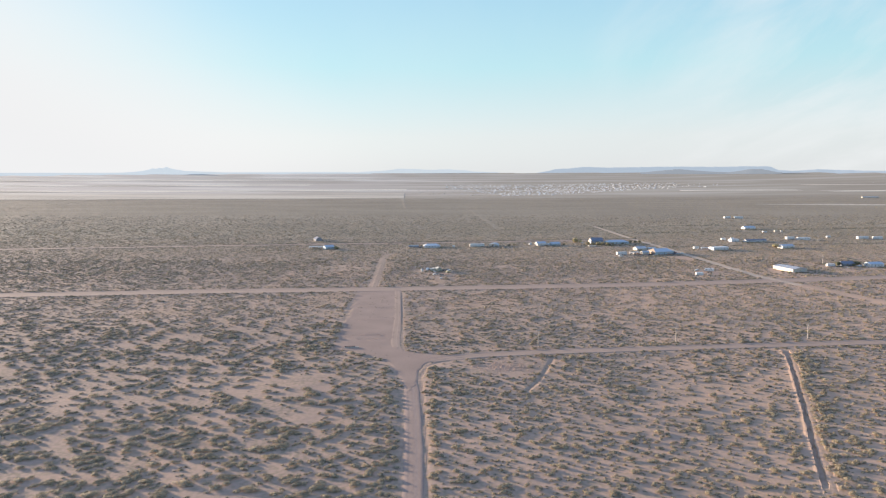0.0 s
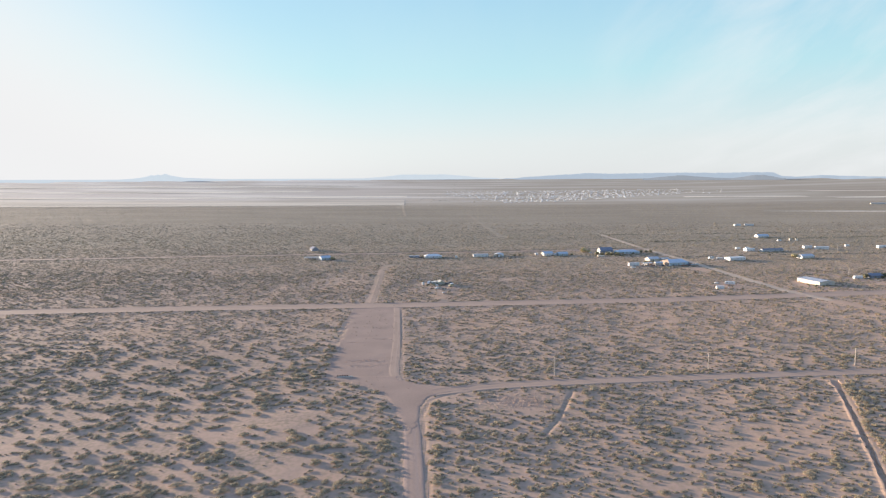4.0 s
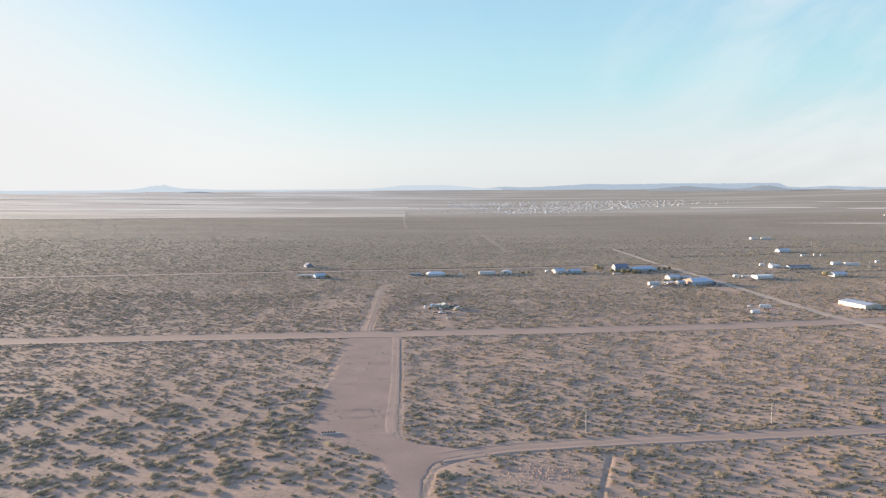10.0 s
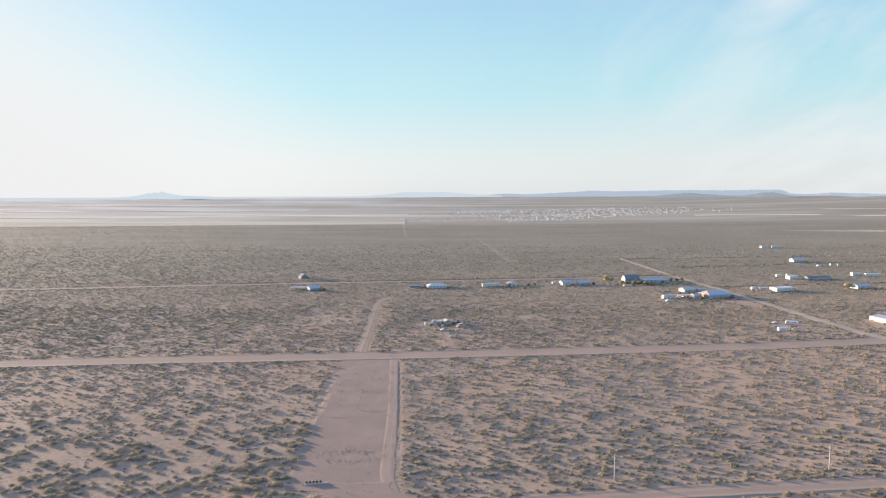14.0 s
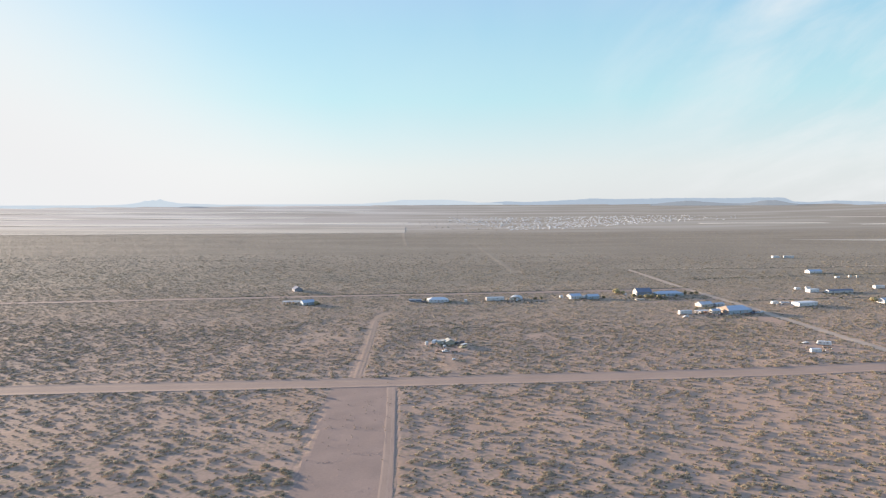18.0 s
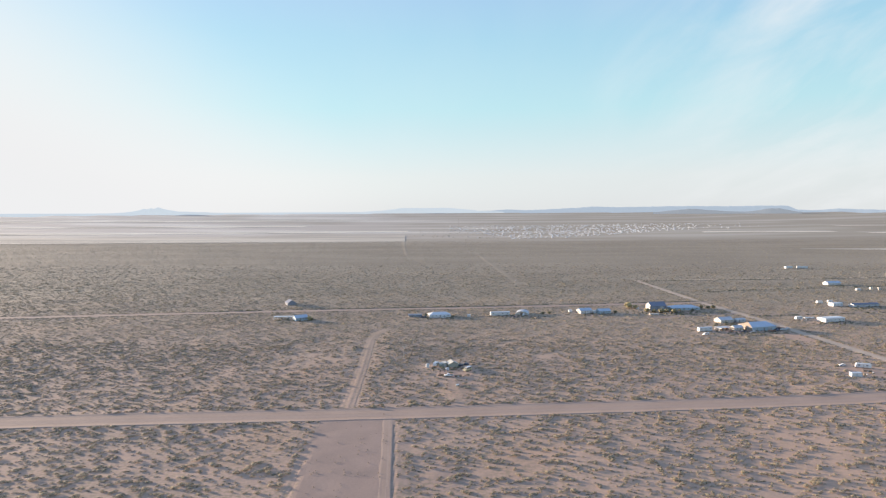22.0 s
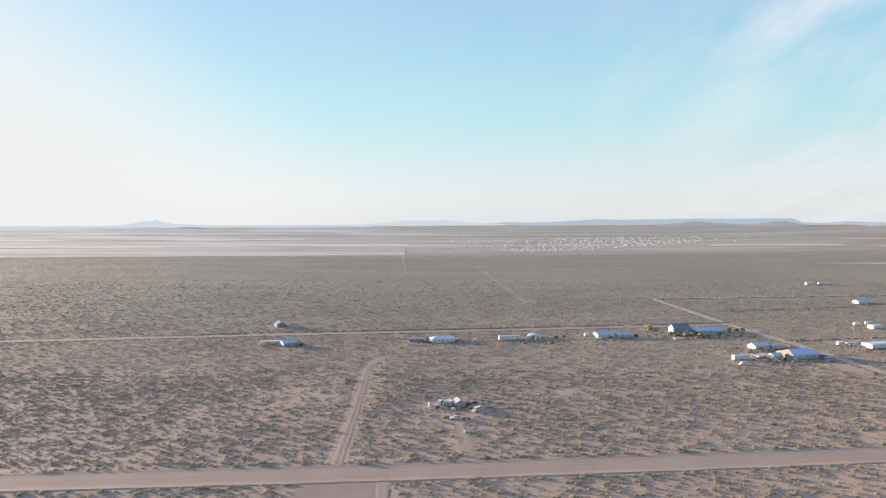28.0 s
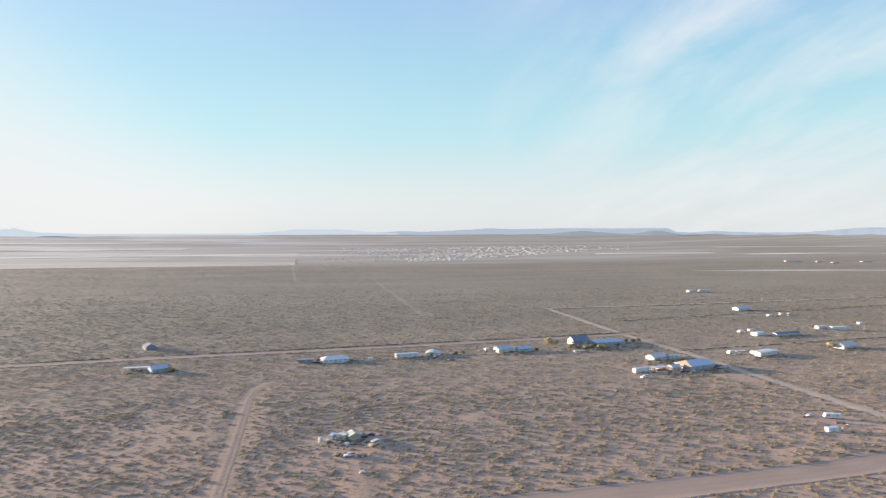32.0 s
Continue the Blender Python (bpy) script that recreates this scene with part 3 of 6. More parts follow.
me = big_mesh("road_junction", np.stack([jx.ravel(), jy.ravel(), jz.ravel()], 1), np.concatenate([np.stack([a, b, c], 1), np.stack([a, c, d], 1)]), ROAD)
me.polygons.foreach_set("use_smooth", np.ones(len(me.polygons), bool))
tagged(new("road_junction", me), "worn bare dirt where two dirt roads meet", "road", kind="structure")


# bare trodden ground in the yards
def worn_yard(cx, cy, rx, ry, seed):
    ux, uy = np.meshgrid(np.arange(-1.3, 1.31, 0.08), np.arange(-1.3, 1.31, 0.08))
    x, y = cx + ux * rx, cy + uy * ry
    keep_ = np.hypot(ux, uy) < 0.85 + 0.3 * lattice_noise(x, y, 6, seed) + 0.15 * lattice_noise(x, y, 2.5, seed + 1)
    z = terrain(x.ravel(), y.ravel()).reshape(x.shape) + np.where(keep_, 0.05, -0.06)
    quad = keep_[:-1, :-1] | keep_[:-1, 1:] | keep_[1:, 1:] | keep_[1:, :-1]
    idx = np.arange(x.size).reshape(x.shape)
    a, b, c, d = idx[:-1, :-1][quad], idx[:-1, 1:][quad], idx[1:, 1:][quad], idx[1:, :-1][quad]
    me = big_mesh("worn_yard", np.stack([x.ravel(), y.ravel(), z.ravel()], 1), np.concatenate([np.stack([a, b, c], 1), np.stack([a, c, d], 1)]), YARD_SOIL)
    me.polygons.foreach_set("use_smooth", np.ones(len(me.polygons), bool))
    return tagged(new("worn_yard", me), "bare trodden reddish dirt around a homestead", "ground", kind="structure")


for k, (cx, cy, rx, ry) in enumerate(((279, 742, 15, 20), (246, 764, 30, 12), (256, 630, 24, 16), (-4, 632, 15, 18), (225, 868, 30, 10), (358, 630, 26, 16), (418, 664, 26, 12), (60, 846, 22, 9), (140, 858, 20, 8), (340, 806, 18, 10))):
    worn_yard(cx, cy, rx, ry, 600 + 3 * k)

# the open trench, with steep ragged walls
p = smooth(resample([(192.2, 357.0)] + DITCHES[0][0] + [(119, 191)], 1.1), 3)
t = np.gradient(p, axis=0)
t /= np.linalg.norm(t, axis=1)[:, None]
side = np.stack([-t[:, 1], t[:, 0]], 1)
along = np.cumsum(np.r_[0, np.hypot(*np.diff(p, axis=0).T)])
wide = 1.0 + 1.1 * np.clip((17 - along) / 3, 0, 1) + 0.2 * lattice_noise(along, along * 0, 4.0, 51)
verts = []
for (x, y), (nx, ny), w, a in zip(p, side, wide, along):
    e1, e2 = (0.3 * float(lattice_noise(a, 0.0, 2.3, q)) for q in (52, 53))
    full = min(1.0, max(0.0, (a - 3.5) / 3), max(0.0, (along[-1] - a - 4) / 8))
    deep = 0.95 * full
    for off, z in ((-4.6, -0.06), (-w - 1.2, 0.03), (-w - 0.4, 0.18 * full + e1 * 0.15), (-w + e1, 0.05 + 0.16 * full), (-w + 0.2 + e1, -deep * 0.8), (-w * 0.3, -deep), (w * 0.4, -deep), (w - 0.2 + e2, -deep * 0.8), (w + e2, -0.06 * full), (w + 1.0, 0.0), (4.6, -0.06)):
        verts.append((x + nx * off, y + ny * off, z))
verts = np.array(verts)
verts[:, 2] += 0.03 + terrain(verts[:, 0], verts[:, 1], False)
faces = [(i * 11 + j, i * 11 + j + 1, (i + 1) * 11 + j + 1, (i + 1) * 11 + j) for i in range(len(p) - 1) for j in range(10)]
me = mesh_from("trench", verts.tolist(), faces, SOIL)
if sum(q.normal.z for q in me.polygons) < 0:
    me.flip_normals()
tagged(new("trench", me), "narrow open trench in shade, between shrubs", "trench", kind="structure")

# far fields and bleached flats, lying on the lifted plain
def field(corners, mat, label, lift=0.5):
    p = resample(corners + corners[:1], 60.0)[:-1]
    pts = [pulled(x, y) for x, y in p]
    c = np.mean(pts, axis=0)
    verts = [(x, y, height(x, y) + lift) for x, y in pts]
    bm = bmesh.new()
    ring = [bm.verts.new(v) for v in verts]
    inner = [ring]
    for s in (0.66, 0.33):
        row = []
        for x, y in pts:
            u, w = c[0] + (x - c[0]) * s, c[1] + (y - c[1]) * s
            row.append(bm.verts.new((u, w, height(u, w) + lift)))
        inner.append(row)
    k = len(ring)
    for p0, p1 in zip(inner[:-1], inner[1:]):
        for i in range(k):
            bm.faces.new((p0[i], p0[(i + 1) % k], p1[(i + 1) % k], p1[i]))
    mid = bm.verts.new((c[0], c[1], height(c[0], c[1]) + lift))
    for i in range(k):
        bm.faces.new((inner[-1][i], inner[-1][(i + 1) % k], mid))
    me = bpy.data.meshes.new("field")
    bmesh.ops.recalc_face_normals(bm, faces=bm.faces)
    bm.to_mesh(me)
    bm.free()
    me.materials.append(mat)
    if sum(q.normal.z for q in me.polygons) < 0:
        me.flip_normals()
    return tagged(new("field", me), label, "field", kind="structure")


field([(-2600, 2270), (-1225, 2290), (-141, 2370), (-170, 2880), (-800, 2800), (-2600, 2760)], PALE_FIELD, "pale dry ploughed field at the edge of the plain")
field([(-3600, 3000), (-1500, 3050), (-500, 3220), (-185, 3320), (-190, 3480), (-1500, 3300), (-3600, 3250)], SALT, "bleached strip of bare ground", 0.4)
field([(-4500, 3900), (-900, 4300), (-900, 4700), (-4500, 4300)], SALT, "bleached strip of bare ground", 0.4)
field([(-7000, 6000), (-1500, 6600), (-500, 7200), (-1500, 7600), (-7000, 6800)], SALT, "bleached strip of bare ground", 0.4)
field([(1140, 3110), (1760, 3160), (1780, 3320), (1180, 3250)], SALT, "bleached strip of bare ground", 0.4)
field([(905, 1900), (1090, 1855), (1404, 1800), (1650, 1780), (1650, 1820), (1155, 1925), (920, 1915)], PALE_FIELD, "pale bare strip among the scrub", 0.3)
field([(1800, 3000), (3400, 2980), (3400, 3150), (1820, 3150)], SALT, "bleached strip of bare ground", 0.4)
field([(2400, 4200), (5200, 4300), (5200, 4600), (2400, 4380)], PALE_FIELD, "pale dry field", 0.4)


# hills on the horizon
def hills(points, far, mat, label, base=40.0):
    """A ridge from (degrees to the right, metres above the plain's rim) pairs at the given distance."""
    degs = np.array([p[0] for p in points], float)
    tops = np.array([p[1] for p in points], float)
    s = np.linspace(degs[0], degs[-1], max(24, int((degs[-1] - degs[0]) * 8)))
    h = np.interp(s, degs, tops) + 1.6 * lattice_noise(s * 40, s * 0, 9, 31) * np.clip(np.interp(s, degs, tops) / 15, 0, 1)
    verts = []
    for q, top in zip(s, h):
        w = radians(q)
        for back, lift in ((-90, 0.0), (-45, 0.45), (-8, 0.93), (25, 1.0), (70, 0.8), (140, 0.0)):
            r = far + back
            x, y = r * math.sin(w), 150 + r * math.cos(w)
            z = base + (85 - base + 1.0 * max(top, 0)) * (lift + (0.05 * lattice_noise(x, y, 60, 32) if 0 < lift < 1 else 0))
            verts.append((x, y, float(z)))
    faces = [(i * 6 + j, (i + 1) * 6 + j, (i + 1) * 6 + j + 1, i * 6 + j + 1) for i in range(len(s) - 1) for j in range(5)]
    me = mesh_from("backdrop", verts, faces, mat)
    return tagged(new("backdrop", me), label, "mountain", kind="structure")


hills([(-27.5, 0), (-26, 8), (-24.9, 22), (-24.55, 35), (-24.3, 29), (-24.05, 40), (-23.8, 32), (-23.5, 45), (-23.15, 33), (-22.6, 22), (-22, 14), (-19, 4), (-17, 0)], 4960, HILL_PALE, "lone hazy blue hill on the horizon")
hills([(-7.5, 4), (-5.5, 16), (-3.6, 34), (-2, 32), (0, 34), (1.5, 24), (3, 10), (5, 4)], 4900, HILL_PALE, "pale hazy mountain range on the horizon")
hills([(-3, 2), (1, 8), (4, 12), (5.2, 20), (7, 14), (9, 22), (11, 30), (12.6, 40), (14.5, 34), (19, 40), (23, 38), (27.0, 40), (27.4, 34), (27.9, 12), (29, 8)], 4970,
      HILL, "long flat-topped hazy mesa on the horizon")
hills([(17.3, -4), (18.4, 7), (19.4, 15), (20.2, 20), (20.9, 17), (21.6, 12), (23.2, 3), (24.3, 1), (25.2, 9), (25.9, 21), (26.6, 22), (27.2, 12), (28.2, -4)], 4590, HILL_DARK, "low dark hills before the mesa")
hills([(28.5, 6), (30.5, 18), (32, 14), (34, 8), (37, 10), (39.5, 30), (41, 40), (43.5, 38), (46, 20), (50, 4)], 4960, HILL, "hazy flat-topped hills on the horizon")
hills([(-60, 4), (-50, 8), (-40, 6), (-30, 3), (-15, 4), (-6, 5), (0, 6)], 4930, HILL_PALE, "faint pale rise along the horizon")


# ---------------------------------------------------------------- homesteads
def window(parent, face, u, z, w, h, depth, mat_frame):
    """A framed pane set in a wall. face: which side; u: along it; depth: where that wall stands."""
    t = 0.06
    sgn = -1 if face in ("front", "west") else 1

    def slab(u0, u1, z0, z1, d0, d1):
        d0, d1 = sorted((depth + sgn * d0, depth + sgn * d1))
        return box(u0, u1, d0, d1, z0, z1) if face in ("front", "back") else box(d0, d1, u0, u1, z0, z1)
    fr = slab(u - w / 2 - t, u + w / 2 + t, z - t, z, 0.0, 0.07)
    for q in (slab(u - w / 2 - t, u + w / 2 + t, z + h, z + h + t, 0.0, 0.07), slab(u - w / 2 - t, u - w / 2, z, z + h, 0.0, 0.07),
              slab(u + w / 2, u + w / 2 + t, z, z + h, 0.0, 0.07)):
        me = bpy.data.meshes.new("joined")
        q.to_mesh(me)
        q.free()
        fr.from_mesh(me)
        bpy.data.meshes.remove(me)
    f = part("window", fr, mat_frame, parent)
    part("pane", slab(u - w / 2, u + w / 2, z, z + h, 0.005, 0.03), GLASS, f)


def door(parent, face, u, w, h, depth, mat, z=0.15):
    sgn = -1 if face in ("front", "west") else 1
    d0, d1 = sorted((depth, depth + sgn * 0.06))
    ob = part("door", box(u - w / 2, u + w / 2, d0, d1, z, z + h) if face in ("front", "back") else box(d0, d1, u - w / 2, u + w / 2, z, z + h), mat, parent)
    d2, d3 = sorted((depth + sgn * 0.06, depth + sgn * 0.12))
    part("handle", box(u + w * 0.32, u + w * 0.40, d2, d3, z + 1.0, z + 1.08) if face in ("front", "back")
         else box(d2, d3, u + w * 0.32, u + w * 0.40, z + 1.0, z + 1.08), STEEL, ob)


def seams(parent, L, y0, z0, y1, z1, gap, mat):
    """Raised ribs up a metal roof slope."""
    k = int(L / gap)
    if k < 1:
        return
    bm = bmesh.new()
    for i in range(k + 1):
        x = -L / 2 + L * i / k
        vs = [bm.verts.new(v) for v in ((x - 0.05, y0, z0), (x + 0.05, y0, z0), (x + 0.05, y1, z1), (x - 0.05, y1, z1),
                                        (x - 0.05, y0, z0 + 0.07), (x + 0.05, y0, z0 + 0.07), (x + 0.05, y1, z1 + 0.07), (x - 0.05, y1, z1 + 0.07))]
        for f in ((0, 1, 2, 3), (4, 5, 6, 7), (0, 1, 5, 4), (1, 2, 6, 5), (2, 3, 7, 6), (3, 0, 4, 7)):
            bm.faces.new([vs[q] for q in f])
    part("roof_ribs", bm, mat, parent)


def gable_house(name, label, category, x, y, turn, L, W, H, up, wall_mat, roof_mat, end_mat=None, openings="w d w w", big_door=0.0, eave=0.35, ribs=0.0, chimney=False, group="", hip=0.0, roof_mat_back=None, hip_mat=None):
    """A house with a pitched roof, its ridge along its own x."""
    ob = thing(name, label, category, x, y, turn, group)
    t = 0.18
    for s, face in ((-1, "front"), (1, "back")):
        a, b = sorted((s * W / 2, s * (W / 2 - t)))
        part("wall", box(-L / 2, L / 2, a, b, -0.3, H), wall_mat, ob)
    for s in (-1, 1):
        a, b = sorted((s * (L / 2 - 0.004), s * (L / 2 - t)))
        rim = [(-W / 2 + t, -0.3), (W / 2 - t, -0.3), (W / 2 - t, H), (0, H + up), (-W / 2 + t, H)]
        part("end_wall", prism(rim[:3] + rim[4:] if hip else rim, a, b), end_mat or wall_mat, ob)
    slope = up / (W / 2)
    e = eave
    if hip:
        bm = bmesh.new()
        z0, X, Y = H - e * slope, L / 2 + e, W / 2 + e
        low = [bm.verts.new(v) for v in ((-X, -Y, z0), (X, -Y, z0), (X, Y, z0), (-X, Y, z0))]
        mid = [bm.verts.new((v.co.x, v.co.y, z0 + 0.15)) for v in low]
        r0, r1 = bm.verts.new((-L / 2 + hip, 0, H + up + 0.15)), bm.verts.new((L / 2 - hip, 0, H + up + 0.15))
        bm.faces.new(low)
        for i in range(4):
            bm.faces.new((low[i], low[(i + 1) % 4], mid[(i + 1) % 4], mid[i]))
        bm.faces.new((mid[0], mid[1], r1, r0))
        bm.faces.new((mid[2], mid[3], r0, r1))
        bm.faces.new((mid[1], mid[2], r1))
        if hip_mat:
            end = bmesh.new()
            tri = [Vector(v.co) for v in (mid[3], mid[0], r0)]
            out = (tri[1] - tri[0]).cross(tri[2] - tri[0]).normalized() * 0.06
            lo_, hi_ = [end.verts.new(v) for v in tri], [end.verts.new(v + out) for v in tri]
            end.faces.new(hi_)
            for i in range(3):
                end.faces.new((lo_[i], lo_[(i + 1) % 3], hi_[(i + 1) % 3], hi_[i]))
            part("roof_end", end, hip_mat, ob, "tan roof slope")
        bm.faces.new((mid[3], mid[0], r0))
        part("roof", bm, roof_mat, ob)
    for s in () if hip else (-1, 1):
        pr = [(s * (W / 2 + e), H - e * slope + 0.03), (0, H + up + 0.03), (0, H + up + 0.17), (s * (W / 2 + e), H - e * slope + 0.17)]
        part("roof_slope", prism(pr if s > 0 else pr[::-1], -L / 2 - e, L / 2 + e), roof_mat_back if roof_mat_back and s > 0 else roof_mat, ob)
        if ribs:
            seams(ob, L + e, s * (W / 2 + e), H - e * slope + 0.17, s * 0.02, H + up + 0.17, ribs, roof_mat)
    if not hip:
        part("ridge_cap", prism([(-0.25, H + up + 0.12), (0.25, H + up + 0.12), (0, H + up + 0.26)], -L / 2 - e, L / 2 + e), roof_mat, ob)
    kinds = openings.split()
    for face, depth in (("front", -W / 2), ("back", W / 2)):
        for i, kd in enumerate(kinds):
            u = -L / 2 + L * (i + 0.7) / (len(kinds) + 0.4)
            if kd == "w":
                window(ob, face, u, 1.1, 1.1, 0.9, depth, WHITE_PAINT)
            elif kd == "d":
                door(ob, face, u, 0.95, 2.05, depth, WOOD)
    window(ob, "west", 0, 1.0, 1.1, 1.1, -L / 2, WHITE_PAINT)
    if big_door:
        door(ob, "west", -W * 0.22, big_door, min(H - 0.3, 3.2), -L / 2, STEEL)
        door(ob, "front", L * 0.22, big_door, min(H - 0.3, 3.2), -W / 2, STEEL)
    if chimney:
        part("chimney", tube(L * 0.2, W * 0.15, H + up, 0.14, 1.6), STEEL, ob)
    return ob


def mobile_home(name, label, x, y, turn, L, W=4.3, H=2.7, wall_mat=None, roof_mat=None, group=""):
    """A long manufactured home on blocks with skirting and a low bowed roof."""
    ob = thing(name, label, "mobile home", x, y, turn, group)
    part("body", box(-L / 2, L / 2, -W / 2, W / 2, 0.6, 0.6 + H, 0.05), wall_mat or WHITE_METAL, ob)
    part("skirting", box(-L / 2 + 0.05, L / 2 - 0.05, -W / 2 + 0.05, W / 2 - 0.05, -0.3, 0.62), GREY_ROOF, ob, "grey skirting panels")
    pr = [(-W / 2 - 0.15, H + 0.60), (W / 2 + 0.15, H + 0.60), (W / 2 + 0.1, H + 0.74), (W / 4, H + 0.95), (0, H + 1.02), (-W / 4, H + 0.95), (-W / 2 - 0.1, H + 0.74)]
    part("roof", prism(pr, -L / 2 - 0.15, L / 2 + 0.15), roof_mat or WHITE_METAL, ob)
    k = max(3, int(L / 4.2))
    for face, depth in (("front", -W / 2), ("back", W / 2)):
        for i in range(k):
            u = -L / 2 + L * (i + 0.5) / k
            if i == k // 3:
                door(ob, face, u, 0.9, 2.0, depth, GREY_ROOF, 0.68)
                s = -1 if face == "front" else 1
                y0, y1 = sorted((depth + s * 0.1, depth + s * 1.3))
                part("step", box(u - 0.8, u + 0.8, y0, y1, -0.3, 0.55), WOOD, ob, "wooden steps")
            else:
                window(ob, face, u, 1.6, 0.9, 0.75, depth, WHITE_PAINT)
    window(ob, "west", 0, 1.4, 1.5, 1.1, -L / 2, GREY_ROOF)
    part("vent", tube(L * 0.2, 0.3, H + 1.15, 0.12, 0.5), STEEL, ob)
    return ob


def arch_hut(name, label, x, y, turn, L, W, H, shell_mat, end_mat):
    """A hut with a round sheet roof from ground to ground."""
    ob = thing(name, label, "hut", x, y, turn)
    arc = [(W / 2 * math.cos(q), H * math.sin(q) ** 0.8) for q in np.linspace(0, math.pi, 17)]
    inner = [(y * 0.97, z * 0.96) for y, z in arc[::-1]]
    arc[0], arc[-1], inner[0], inner[-1] = (W / 2, -0.3), (-W / 2, -0.3), (-W / 2 * 0.97, -0.3), (W / 2 * 0.97, -0.3)
    part("shell", prism(arc + inner, -L / 2, L / 2), shell_mat, ob)
    for s in (-1, 1):
        a, b = sorted((s * (L / 2 - 0.3), s * (L / 2 - 0.45)))
        part("end_wall", prism([(y * 0.965, max(z, -0.3) * 0.955) for y, z in arc], a, b), end_mat, ob)
    for i in range(6):
        u = -L / 2 + L * (i + 0.5) / 6
        part("rib", prism([(y * 1.012, z * 1.012) for y, z in arc] + [(y * 0.99, z * 0.99) for y, z in arc[::-1]], u - 0.06, u + 0.06), shell_mat, ob)
    door(ob, "west", 0, 2.8, 2.6, -L / 2 + 0.3, WOOD, 0.0)
    return ob


def wheel(parent, x, y, r, width=0.24):
    t = part("wheel", tube(x, y, r, r, width, "y", 14), RUBBER, parent)
    part("rim", tube(x, y, r, r * 0.58, width + 0.03, "y", 10), STEEL, t)


def travel_trailer(name, label, x, y, turn, L=8.0, W=2.5, H=2.5, mat=None, group=""):
    ob = thing(name, label, "trailer", x, y, turn, group)
    z = 0.55
    pr = [(-L / 2, z), (L / 2, z), (L / 2, z + H * 0.92), (L / 2 - 0.25, z + H), (-L / 2 + 0.7, z + H), (-L / 2 + 0.15, z + H * 0.72), (-L / 2, z + H * 0.35)]
    bm = prism_y(pr, -W / 2, W / 2)
    bmesh.ops.bevel(bm, geom=bm.edges[:], offset=0.06, segments=2, affect="EDGES")
    part("body", bm, mat or WHITE_PAINT, ob)
    part("stripe", box(-L / 2 + 0.3, L / 2 - 0.2, -W / 2 - 0.012, W / 2 + 0.012, z + 0.55, z + 0.8), BLUE_ROOF, ob, "blue side stripe")
    for u in (-0.28, 0.22):
        window(ob, "front", L * u, z + 1.15, 1.2, 0.7, -W / 2, GREY_ROOF)
        window(ob, "back", L * u, z + 1.15, 1.2, 0.7, W / 2, GREY_ROOF)
    door(ob, "front", 0, 0.75, 1.9, -W / 2, GREY_ROOF, z + 0.1)
    for u in (-0.45, 0.45):
        for s in (-1, 1):
            wheel(ob, u, s * (W / 2 - 0.15), 0.36)
    part("drawbar", box(-L / 2 - 1.2, -L / 2 + 0.2, -0.08, 0.08, 0.42, 0.54), STEEL, ob)
    part("jack_stand", tube(-L / 2 - 1.0, 0, 0.21, 0.05, 0.5), STEEL, ob)
    part("roof_vent", box(0.4, 1.1, -0.35, 0.35, z + H, z + H + 0.2, 0.04), GREY_ROOF, ob)
    return ob


